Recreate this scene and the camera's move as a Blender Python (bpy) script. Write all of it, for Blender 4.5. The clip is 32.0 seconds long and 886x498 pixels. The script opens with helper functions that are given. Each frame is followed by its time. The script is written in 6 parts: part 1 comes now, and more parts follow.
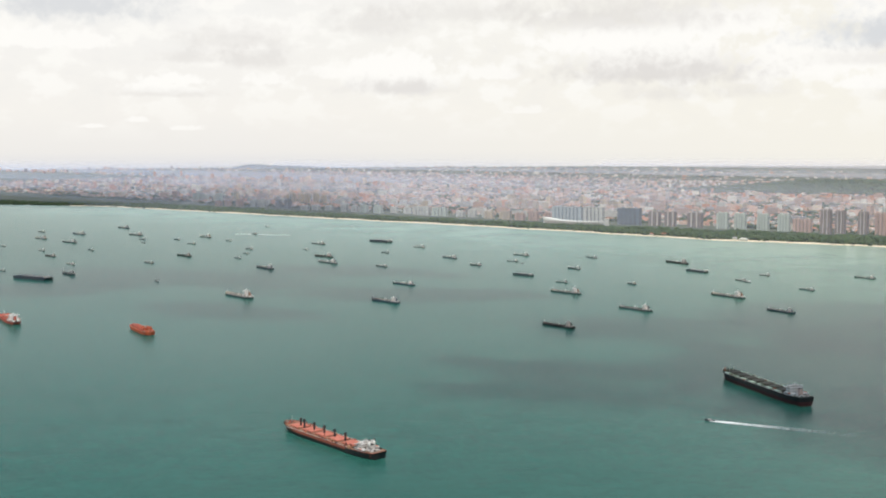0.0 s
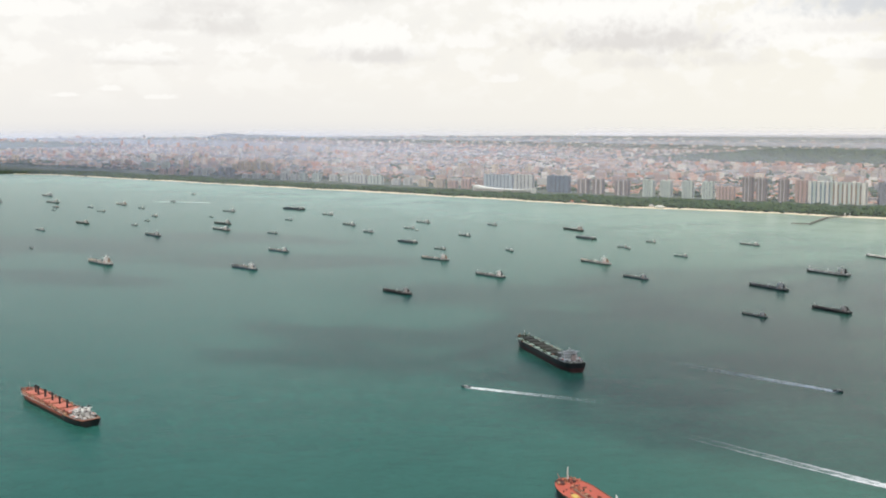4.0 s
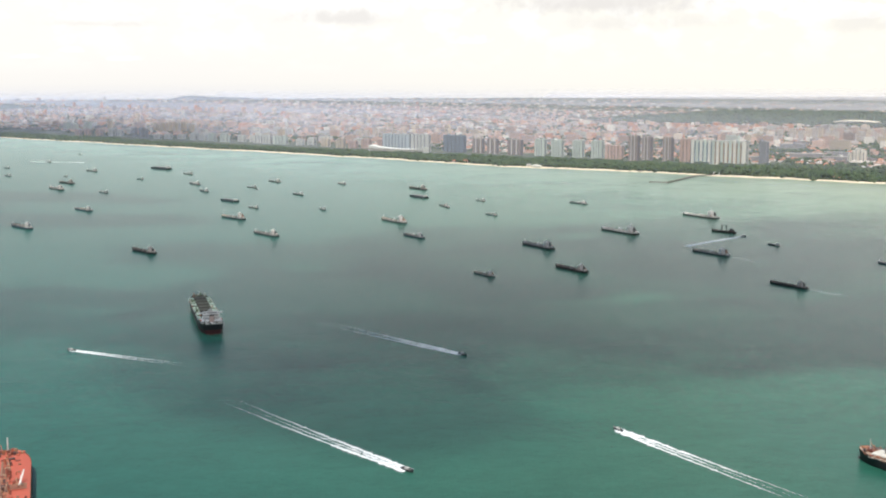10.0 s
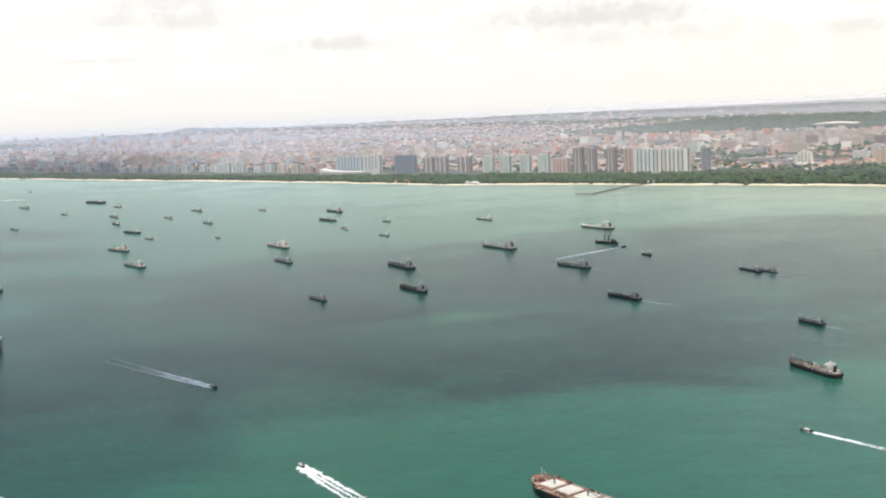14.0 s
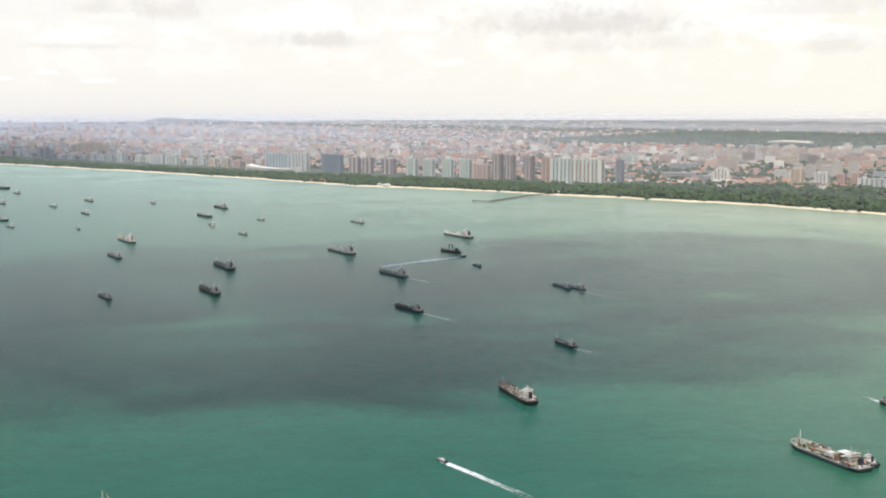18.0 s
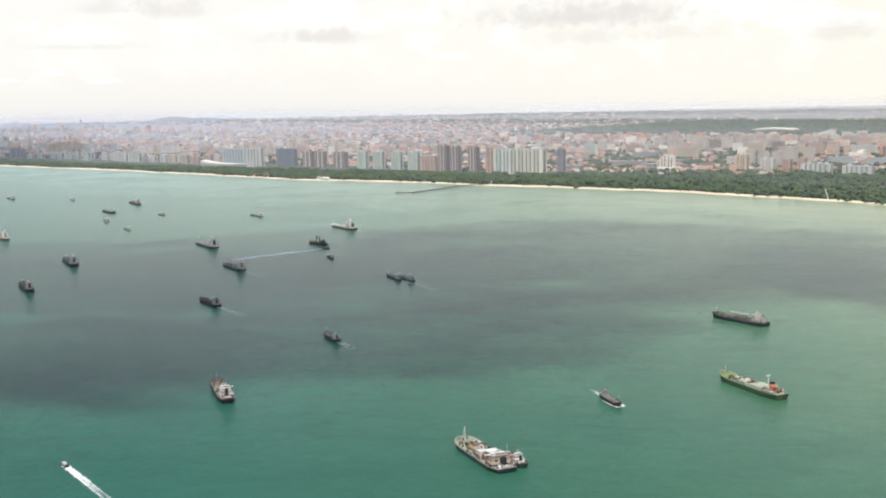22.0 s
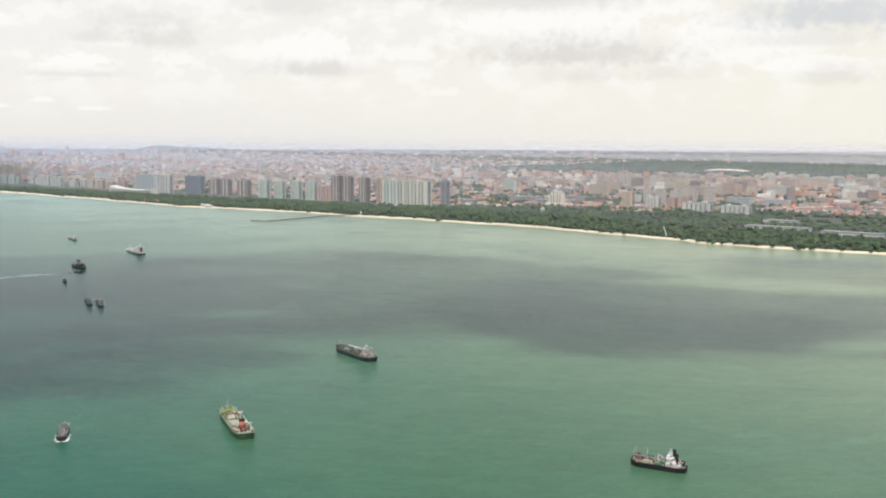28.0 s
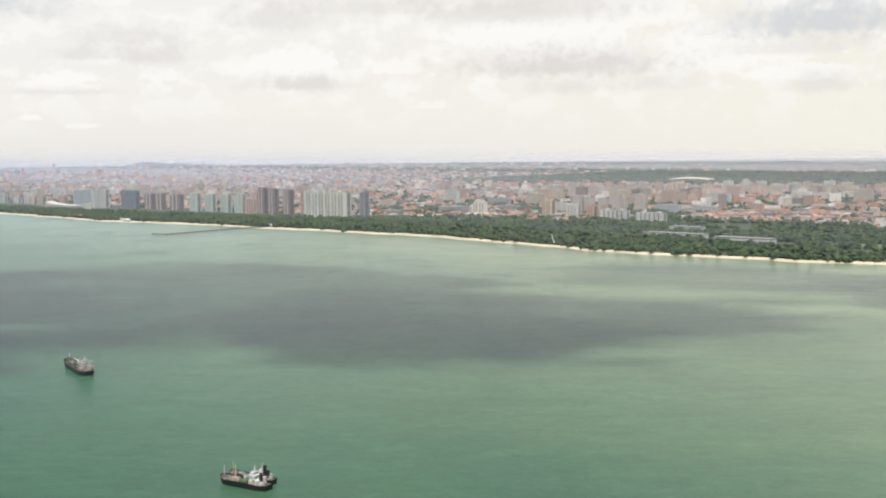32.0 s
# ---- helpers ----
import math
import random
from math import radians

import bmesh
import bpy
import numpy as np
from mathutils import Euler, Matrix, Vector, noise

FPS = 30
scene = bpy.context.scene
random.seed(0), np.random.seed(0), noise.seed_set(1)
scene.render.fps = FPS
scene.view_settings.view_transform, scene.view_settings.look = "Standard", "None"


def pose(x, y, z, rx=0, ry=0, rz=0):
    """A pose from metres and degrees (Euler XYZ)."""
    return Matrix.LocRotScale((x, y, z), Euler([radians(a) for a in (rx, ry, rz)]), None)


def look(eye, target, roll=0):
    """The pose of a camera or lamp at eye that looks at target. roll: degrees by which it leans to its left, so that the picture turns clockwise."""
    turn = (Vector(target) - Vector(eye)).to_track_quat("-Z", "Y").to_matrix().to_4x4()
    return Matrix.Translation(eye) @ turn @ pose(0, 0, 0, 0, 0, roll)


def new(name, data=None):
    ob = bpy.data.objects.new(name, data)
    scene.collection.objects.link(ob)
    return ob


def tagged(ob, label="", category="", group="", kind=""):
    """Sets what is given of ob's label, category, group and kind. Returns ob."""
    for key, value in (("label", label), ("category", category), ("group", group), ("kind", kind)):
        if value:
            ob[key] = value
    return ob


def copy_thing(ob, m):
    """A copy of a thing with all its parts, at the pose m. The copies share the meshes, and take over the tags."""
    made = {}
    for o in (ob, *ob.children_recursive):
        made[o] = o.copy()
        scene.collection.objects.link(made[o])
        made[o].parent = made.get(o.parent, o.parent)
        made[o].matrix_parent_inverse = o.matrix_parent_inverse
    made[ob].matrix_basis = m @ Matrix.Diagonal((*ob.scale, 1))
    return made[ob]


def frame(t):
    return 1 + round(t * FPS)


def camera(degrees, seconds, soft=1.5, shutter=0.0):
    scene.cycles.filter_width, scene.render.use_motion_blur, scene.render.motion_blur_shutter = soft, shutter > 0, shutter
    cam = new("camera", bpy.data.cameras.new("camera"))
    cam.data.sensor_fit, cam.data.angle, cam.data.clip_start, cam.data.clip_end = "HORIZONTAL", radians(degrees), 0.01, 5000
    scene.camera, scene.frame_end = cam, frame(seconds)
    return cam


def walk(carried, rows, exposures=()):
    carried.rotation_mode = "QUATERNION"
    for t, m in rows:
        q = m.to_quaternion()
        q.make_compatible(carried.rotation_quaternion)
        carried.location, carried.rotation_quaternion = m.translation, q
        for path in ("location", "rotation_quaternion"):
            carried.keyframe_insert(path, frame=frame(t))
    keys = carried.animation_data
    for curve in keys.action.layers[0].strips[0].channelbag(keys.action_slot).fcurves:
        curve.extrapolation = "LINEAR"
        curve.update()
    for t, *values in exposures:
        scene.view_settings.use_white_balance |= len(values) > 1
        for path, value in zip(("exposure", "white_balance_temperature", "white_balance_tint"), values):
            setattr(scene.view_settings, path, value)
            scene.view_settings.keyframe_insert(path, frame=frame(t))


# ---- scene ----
cam = camera(43.7, 32.0, soft=2.0)
METRES, EYE, TILT, LEAN, TURN, SINK = 560.0, 78.89, -4.957, 0.206, 0.0, 1.3
ROWS = [
    (0.0, 0.0, 0.0, 0.0, 0.0, 0.0, -0.0),
    (0.5, 0.0135, 0.0022, -0.0012, -0.56, 0.27, -0.17),
    (1.0, 0.0286, 0.0047, -0.0016, -0.11, 0.84, -1.89),
    (1.5, 0.0449, 0.0066, -0.0023, -0.57, -0.89, -0.51),
    (2.0, 0.0601, 0.0094, -0.0023, -0.84, -1.89, -0.08),
    (2.5, 0.0743, 0.0113, -0.0024, -0.98, -2.05, -0.7),
    (4.5, 0.141, 0.0185, -0.004, -0.25, -1.14, 0.14),
    (5.0, 0.1555, 0.0205, -0.0036, -1.15, -0.8, -1.05),
    (5.5, 0.1721, 0.0244, -0.0058, -1.69, -1.27, -1.46),
    (6.0, 0.1884, 0.0284, -0.0052, -1.92, -2.79, 1.1),
    (6.5, 0.2023, 0.0318, -0.0064, -1.62, -3.06, 1.32),
    (7.0, 0.219, 0.0354, -0.0067, -1.14, -3.08, 2.11),
    (7.5, 0.2342, 0.0383, -0.0056, -0.52, -1.48, -0.64),
    (8.0, 0.2521, 0.0406, -0.0051, 0.14, -0.66, -1.72),
    (8.5, 0.2643, 0.0448, -0.0078, -0.54, -0.71, -2.2),
    (9.0, 0.2805, 0.0488, -0.0091, 0.15, -1.36, -0.89),
    (9.5, 0.2957, 0.0508, -0.0101, -1.13, -3.0, 0.46),
    (10.0, 0.3111, 0.0549, -0.0101, -0.76, -3.41, 0.06),
    (10.5, 0.3257, 0.0585, -0.0116, -1.06, -3.41, -0.51),
    (11.0, 0.3415, 0.0634, -0.0113, -1.21, -4.38, -0.36),
    (11.5, 0.3571, 0.0665, -0.0114, -1.14, -4.55, -0.08),
    (12.0, 0.3706, 0.0696, -0.0117, -0.95, -4.28, 0.65),
    (12.5, 0.3897, 0.0741, -0.0123, -0.18, -4.05, 1.84),
    (13.0, 0.4046, 0.0779, -0.0132, -0.3, -3.92, 2.81),
    (13.5, 0.4165, 0.0799, -0.0122, 0.06, -3.37, 2.38),
    (14.0, 0.4331, 0.0843, -0.0141, 0.19, -2.3, 2.62),
    (14.5, 0.4492, 0.0878, -0.0141, -0.55, -2.12, 3.36),
    (16.5, 0.5097, 0.0995, -0.0147, 0.2, -1.09, 0.37),
    (17.0, 0.5243, 0.1018, -0.0143, -0.08, -1.3, 0.01),
    (17.5, 0.5405, 0.1062, -0.015, 0.09, -1.95, 0.73),
    (18.0, 0.5524, 0.1086, -0.015, -0.31, -2.21, 0.06),
    (18.5, 0.5694, 0.1124, -0.0167, 0.66, -3.29, 2.86),
    (19.0, 0.5859, 0.1149, -0.0172, 0.27, -2.01, -0.5),
    (19.5, 0.5983, 0.1187, -0.0177, 1.02, -3.58, 0.89),
    (20.0, 0.6158, 0.1229, -0.0178, 0.34, -3.52, 0.37),
    (20.5, 0.6299, 0.1263, -0.0195, 0.18, -3.19, 1.0),
    (21.0, 0.6437, 0.1293, -0.0192, 0.4, -3.57, 1.02),
    (21.5, 0.6589, 0.1326, -0.0193, 1.31, -3.58, 1.79),
    (22.0, 0.6746, 0.1362, -0.02, 0.91, -2.45, 0.97),
    (22.5, 0.6877, 0.1392, -0.0202, 0.71, -1.28, 1.58),
    (23.0, 0.7051, 0.1424, -0.02, 0.98, -0.4, -0.05),
    (23.5, 0.7207, 0.1454, -0.022, 2.32, -1.04, -1.01),
    (24.0, 0.7361, 0.1482, -0.0213, 1.52, -1.92, -1.69),
    (24.5, 0.7513, 0.1519, -0.0219, 2.3, -1.86, 0.39),
    (25.0, 0.7647, 0.1548, -0.0214, 0.5, -1.35, 0.43),
    (25.5, 0.7813, 0.1582, -0.0228, 1.67, -0.06, 0.27),
    (26.0, 0.7948, 0.1605, -0.0244, 0.89, -0.18, 0.81),
    (26.5, 0.8081, 0.1635, -0.0238, 1.07, -0.74, 0.96),
    (28.5, 0.8724, 0.1752, -0.0265, 1.71, -0.54, -0.9),
    (29.0, 0.8846, 0.1784, -0.0257, 1.99, -0.76, -0.92),
    (29.5, 0.9013, 0.1812, -0.0259, 2.09, -0.31, -1.07),
    (30.0, 0.9172, 0.1831, -0.0262, 1.49, -0.13, -0.22),
    (30.5, 0.932, 0.1872, -0.0278, 0.8, 0.31, -0.16),
    (31.0, 0.9468, 0.1904, -0.0278, 1.48, 0.08, 1.04),
    (31.5, 0.9621, 0.1936, -0.0274, 1.58, 0.34, 0.21),
    (32.0, 0.9768, 0.1971, -0.0291, 1.8, 0.13, 0.25),
]
walk(cam, [(t, pose(0, 0, EYE - SINK * t / 32, TILT, LEAN, TURN) @ pose(METRES * x, METRES * y, METRES * z, 90 + pitch, roll, yaw)) for t, x, y, z, yaw, pitch, roll in ROWS],
     [(0, 0.0), (5, 0.03), (7, 0.06), (9, 0.03), (10, 0.18), (11, 0.2), (13, 0.2), (14.5, 0.15), (17, 0.1), (19, 0.12), (21, 0.2), (22.5, 0.08), (24, 0.0), (25, 0.02), (26, -0.01), (29, -0.02), (32, -0.04)])
# ---------------------------------------------------------------- light
SUN = Vector((-0.06, -0.48, 0.87)).normalized()
world = bpy.data.worlds.new("tropical_sky")
scene.world = world
world.use_nodes = True
wn, wl = world.node_tree.nodes, world.node_tree.links
sky = wn.new("ShaderNodeTexSky")
sky.sky_type, sky.sun_disc = "NISHITA", False
sky.sun_elevation, sky.sun_rotation = math.asin(SUN.z), math.atan2(SUN.x, SUN.y)
sky.air_density, sky.dust_density = 1.0, 3.0
wtc, wno, wmap, wmix = (wn.new(k) for k in ("ShaderNodeTexCoord", "ShaderNodeTexNoise", "ShaderNodeMapRange", "ShaderNodeMix"))
wmix.data_type = "RGBA"
wno.inputs["Scale"].default_value, wno.inputs["Detail"].default_value = 2.6, 6.0
wmap.inputs["From Min"].default_value, wmap.inputs["From Max"].default_value = 0.36, 0.62
wdot, wgr, wtone = (wn.new(k) for k in ("ShaderNodeVectorMath", "ShaderNodeMapRange", "ShaderNodeMix"))
wdot.operation, wtone.data_type = "DOT_PRODUCT", "RGBA"
wdot.inputs[1].default_value = (0.94, 0.34, 0.0)
wgr.inputs["From Min"].default_value, wgr.inputs["From Max"].default_value = 0.0, 0.72
wtone.inputs["A"].default_value = (1.5, 2.9, 4.8, 1.0)       # unseen western sky, set dim blue to darken the sea's reflections
wtone.inputs["B"].default_value = (17.0, 17.6, 17.6, 1.0)    # unseen eastern sky, set bright white to lighten the sea's reflections
wl.new(wtc.outputs["Generated"], wdot.inputs[0])
wl.new(wdot.outputs["Value"], wgr.inputs["Value"])
wl.new(wgr.outputs["Result"], wtone.inputs["Factor"])
wsep, wup, wzen = (wn.new(k) for k in ("ShaderNodeSeparateXYZ", "ShaderNodeMapRange", "ShaderNodeMix"))
wzen.data_type = "RGBA"
wup.inputs["From Min"].default_value, wup.inputs["From Max"].default_value = 0.45, 0.8
wzen.inputs["B"].default_value = (6.8, 10.8, 16.5, 1.0)      # bluish white overhead
wl.new(wtc.outputs["Generated"], wsep.inputs["Vector"])
wl.new(wsep.outputs["Z"], wup.inputs["Value"])
wl.new(wup.outputs["Result"], wzen.inputs["Factor"])
wl.new(wtone.outputs["Result"], wzen.inputs["A"])
wl.new(wzen.outputs["Result"], wmix.inputs["B"])
wl.new(wtc.outputs["Generated"], wno.inputs["Vector"])
wl.new(wno.outputs["Fac"], wmap.inputs["Value"])
wl.new(wmap.outputs["Result"], wmix.inputs["Factor"])
wl.new(sky.outputs["Color"], wmix.inputs["A"])
wl.new(wmix.outputs["Result"], wn["Background"].inputs["Color"])
wn["Background"].inputs["Strength"].default_value = 0.055

lamp = bpy.data.lights.new("sun", "SUN")
lamp.energy, lamp.angle, lamp.color = 4.1, radians(0.6), (1.0, 0.96, 0.89)
sun = new("sun", lamp)
sun.matrix_world = look(SUN * 3000, (0, 0, 0))

# ---------------------------------------------------------------- helpers
RNG = random.Random(7)
SHORE = ((-2600, -260), (-1700, -160), (-1235, -79), (-1022, -8), (-740, -3), (-516, -3), (-339, 5), (-190, 4), (0, -2), (100, 20), (175, 22), (300, 36), (403, 27), (460, 15), (518, 18), (573, 25), (609, 38), (760, 46), (1200, 40), (2600, 60))


def place(u, v, z=0.0):
    """World place of a point u metres along the coast and v metres inland."""
    return Vector((254 + 0.735 * u + 0.678 * v, 985 - 0.678 * u + 0.735 * v, z))


ALONG = math.degrees(math.atan2(-0.678, 0.735))


def shore(u):
    k = np.interp(u, [p[0] for p in SHORE], [p[1] for p in SHORE])
    return float(k) + 1.6 * math.sin(u * 0.061) + 1.1 * math.sin(u * 0.17 + 1.3)


def land_z(u, v):
    """Height of the land: a low shore and ground that rises far inland."""
    d = v - shore(u)
    low = 0.9 * min(1.0, max(-0.4, d / 9.0))
    p = place(u, v)
    far = max(0.0, min(1.0, (math.hypot(p.x - 270, p.y - 50) - 1900) / 2700.0))
    return low + 20.0 * far * far * (3 - 2 * far)


def mesh_of(bm, name, smooth=False):
    me = bpy.data.meshes.new(name)
    bm.normal_update()
    bm.to_mesh(me)
    bm.free()
    if smooth:
        me.shade_smooth()
    return me


def part(name, bm, material, parent, label="", smooth=False):
    me = mesh_of(bm, name, smooth)
    me.materials.append(material)
    ob = new(name, me)
    ob.parent = parent
    if label:
        ob["label"] = label
    return ob


def thing(name, label, category, group="", kind=""):
    return tagged(new(name), label, category, group, kind)


def box(bm, cx, cy, cz, sx, sy, sz, top=1.0, turn=0.0):
    """A block centred at cx, cy with its foot at cz; top narrows its upper face."""
    c, s, vs = math.cos(turn), math.sin(turn), []
    for z, k in ((cz, 1.0), (cz + sz, top)):
        for a, b in ((-1, -1), (1, -1), (1, 1), (-1, 1)):
            x, y = a * sx / 2 * k, b * sy / 2 * k
            vs.append(bm.verts.new((cx + c * x - s * y, cy + s * x + c * y, z)))
    for f in ((3, 2, 1, 0), (4, 5, 6, 7), (0, 1, 5, 4), (1, 2, 6, 5), (2, 3, 7, 6), (3, 0, 4, 7)):
        bm.faces.new([vs[i] for i in f])
    return bm


def block(cx, cy, cz, sx, sy, sz, top=1.0, turn=0.0):
    return box(bmesh.new(), cx, cy, cz, sx, sy, sz, top, turn)


def tube(bm, a, b, r0, r1=None, n=7):
    """A round bar from a to b."""
    a, b = Vector(a), Vector(b)
    r1 = r0 if r1 is None else r1
    q = (b - a).to_track_quat("Z", "Y")
    rings = []
    for p, r in ((a, r0), (b, r1)):
        rings.append([bm.verts.new(p + q @ Vector((r * math.cos(6.2832 * i / n), r * math.sin(6.2832 * i / n), 0))) for i in range(n)])
    for i in range(n):
        j = (i + 1) % n
        bm.faces.new((rings[0][i], rings[0][j], rings[1][j], rings[1][i]))
    bm.faces.new(rings[0][::-1])
    bm.faces.new(rings[1])
    return bm


def pipe(a, b, r0, r1=None, n=7):
    return tube(bmesh.new(), a, b, r0, r1, n)


# ---------------------------------------------------------------- materials
def node(nt, kind, **values):
    n = nt.nodes.new(kind)
    for key, value in values.items():
        n.inputs[key.replace("_", " ")].default_value = value
    return n


def base_mat(name):
    m = bpy.data.materials.new(name)
    m.use_nodes = True
    return m, m.node_tree, m.node_tree.nodes["Principled BSDF"]


def rgba(c):
    return (c[0], c[1], c[2], 1.0)


def surface(name, colour, worn=None, grain=1.0, rough=0.6, amount=0.45, metal=0.0, bump=0.15, vary=0.0, stretch=(1, 1, 1)):
    """Paint, concrete or sand: a colour that weathers towards a second one in blotches and grain, a little relief."""
    m, nt, p = base_mat(name)
    worn = worn or tuple(c * 0.65 for c in colour)
    tc = node(nt, "ShaderNodeTexCoord")
    mp = node(nt, "ShaderNodeMapping", Scale=stretch)
    big = node(nt, "ShaderNodeTexNoise", Scale=0.35 * grain, Detail=5.0, Roughness=0.6)
    fine = node(nt, "ShaderNodeTexNoise", Scale=3.2 * grain, Detail=4.0)
    add = node(nt, "ShaderNodeMath")
    add.operation = "MULTIPLY_ADD"
    add.inputs[1].default_value = 0.35
    ramp = node(nt, "ShaderNodeMapRange")
    ramp.inputs["From Min"].default_value, ramp.inputs["From Max"].default_value = 0.55, 0.85
    ramp.inputs["To Max"].default_value = amount
    mix = nt.nodes.new("ShaderNodeMix")
    mix.data_type = "RGBA"
    mix.inputs["A"].default_value, mix.inputs["B"].default_value = rgba(colour), rgba(worn)
    bmp = node(nt, "ShaderNodeBump", Strength=bump, Distance=0.05)
    lk = nt.links.new
    lk(tc.outputs["Object"], mp.inputs["Vector"])
    lk(mp.outputs["Vector"], big.inputs["Vector"])
    lk(mp.outputs["Vector"], fine.inputs["Vector"])
    lk(fine.outputs["Fac"], add.inputs[0])
    lk(big.outputs["Fac"], add.inputs[2])
    lk(add.outputs[0], ramp.inputs["Value"])
    lk(ramp.outputs["Result"], mix.inputs["Factor"])
    lk(fine.outputs["Fac"], bmp.inputs["Height"])
    lk(bmp.outputs["Normal"], p.inputs["Normal"])
    out = mix.outputs["Result"]
    if vary:
        info = node(nt, "ShaderNodeObjectInfo")
        hs = node(nt, "ShaderNodeHueSaturation")
        vr = node(nt, "ShaderNodeMapRange")
        vr.inputs["To Min"].default_value, vr.inputs["To Max"].default_value = 1 - vary, 1 + vary
        lk(info.outputs["Random"], vr.inputs["Value"])
        lk(vr.outputs["Result"], hs.inputs["Value"])
        lk(out, hs.inputs["Color"])
        out = hs.outputs["Color"]
    lk(out, p.inputs["Base Color"])
    p.inputs["Roughness"].default_value, p.inputs["Metallic"].default_value = rough, metal
    return m


def islands(name, colours, rough=0.8, grain=0.6):
    """Many joined pieces, each with one of the colours, and blotches over them."""
    m, nt, p = base_mat(name)
    geo = node(nt, "ShaderNodeNewGeometry")
    ramp = node(nt, "ShaderNodeValToRGB")
    ramp.color_ramp.interpolation = "CONSTANT"
    el = ramp.color_ramp.elements
    el[0].color, el[1].color = rgba(colours[0]), rgba(colours[1])
    el[1].position = 1 / len(colours)
    for i, c in enumerate(colours[2:], 2):
        el.new(i / len(colours)).color = rgba(c)
    tc = node(nt, "ShaderNodeTexCoord")
    no = node(nt, "ShaderNodeTexNoise", Scale=grain, Detail=4.0)
    hs = node(nt, "ShaderNodeHueSaturation")
    vr = node(nt, "ShaderNodeMapRange")
    vr.inputs["To Min"].default_value, vr.inputs["To Max"].default_value = 0.6, 1.35
    lk = nt.links.new
    lk(geo.outputs["Random Per Island"], ramp.inputs["Fac"])
    lk(tc.outputs["Object"], no.inputs["Vector"])
    lk(no.outputs["Fac"], vr.inputs["Value"])
    lk(vr.outputs["Result"], hs.inputs["Value"])
    lk(ramp.outputs["Color"], hs.inputs["Color"])
    lk(hs.outputs["Color"], p.inputs["Base Color"])
    p.inputs["Roughness"].default_value = rough
    return m


def water_material():
    """Turbid tropical sea: green scatter in the water, a glossy rippled skin, bluer away from the eastern shore; part
    of the sky's reflection is painted into the colour.
    """
    m, nt, p = base_mat("sea_water")
    lk = nt.links.new
    tc = node(nt, "ShaderNodeTexCoord")
    sep = node(nt, "ShaderNodeSeparateXYZ")
    lk(tc.outputs["Object"], sep.inputs["Vector"])
    along = node(nt, "ShaderNodeMapRange")
    along.inputs["From Min"].default_value, along.inputs["From Max"].default_value = 0.0, 800.0
    lk(sep.outputs["X"], along.inputs["Value"])
    deep = node(nt, "ShaderNodeValToRGB")      # blue-green west to yellow-green east, the brighter eastern sky reflection painted in
    lk(along.outputs["Result"], deep.inputs["Fac"])
    el = deep.color_ramp.elements
    el[0].position, el[0].color = 0.10, (0.022, 0.101, 0.079, 1)
    el[1].position, el[1].color = 0.96, (0.092, 0.172, 0.060, 1)
    el.new(0.28).color = (0.026, 0.104, 0.067, 1)
    el.new(0.40).color = (0.018, 0.102, 0.070, 1)
    el.new(0.47).color = (0.023, 0.109, 0.068, 1)
    el.new(0.58).color = (0.032, 0.115, 0.058, 1)
    el.new(0.72).color = (0.044, 0.125, 0.058, 1)
    sw = node(nt, "ShaderNodeVectorMath")
    sw.operation = "DOT_PRODUCT"
    sw.inputs[1].default_value = (0.678, 0.735, 0.0)
    lk(tc.outputs["Object"], sw.inputs[0])
    near = node(nt, "ShaderNodeMapRange")
    near.inputs["From Min"].default_value, near.inputs["From Max"].default_value = 400.0, 900.0
    lk(sw.outputs["Value"], near.inputs["Value"])
    big = node(nt, "ShaderNodeTexNoise", Scale=0.011, Detail=4.0, Distortion=0.6)
    lk(tc.outputs["Object"], big.inputs["Vector"])
    mixes = []
    for b in ((0.2, 0.3, 0.2), (0.018, 0.098, 0.078)):
        mx = nt.nodes.new("ShaderNodeMix")
        mx.data_type = "RGBA"
        mx.inputs["B"].default_value = rgba(b)
        lk(mixes[-1].outputs["Result"] if mixes else deep.outputs["Color"], mx.inputs["A"])
        mixes.append(mx)
    slope = node(nt, "ShaderNodeMath")
    slope.operation = "POWER"
    slope.inputs[1].default_value = 1.58
    lk(near.outputs["Result"], slope.inputs[0])
    lk(slope.outputs[0], mixes[0].inputs["Factor"])
    bank = nt.nodes.new("ShaderNodeMix")      # the shallows, sky reflection painted in: bluer in the west, sandier in the east
    bank.data_type = "RGBA"
    bank.inputs["A"].default_value, bank.inputs["B"].default_value = (0.225, 0.360, 0.310, 1), (0.280, 0.325, 0.200, 1)
    lane = node(nt, "ShaderNodeMapRange")
    lane.inputs["From Min"].default_value, lane.inputs["From Max"].default_value = 80.0, 600.0
    lk(sep.outputs["X"], lane.inputs["Value"])
    lk(lane.outputs["Result"], bank.inputs["Factor"])
    lk(bank.outputs["Result"], mixes[0].inputs["B"])
    blot = node(nt, "ShaderNodeMapRange")
    blot.inputs["From Min"].default_value, blot.inputs["From Max"].default_value, blot.inputs["To Max"].default_value = 0.45, 0.75, 0.35
    lk(big.outputs["Fac"], blot.inputs["Value"])
    lk(blot.outputs["Result"], mixes[1].inputs["Factor"])
    streak = node(nt, "ShaderNodeMapping", Scale=(0.035, 0.065, 1.0), Rotation=(0, 0, 0.35))
    lk(tc.outputs["Object"], streak.inputs["Vector"])
    tint = None
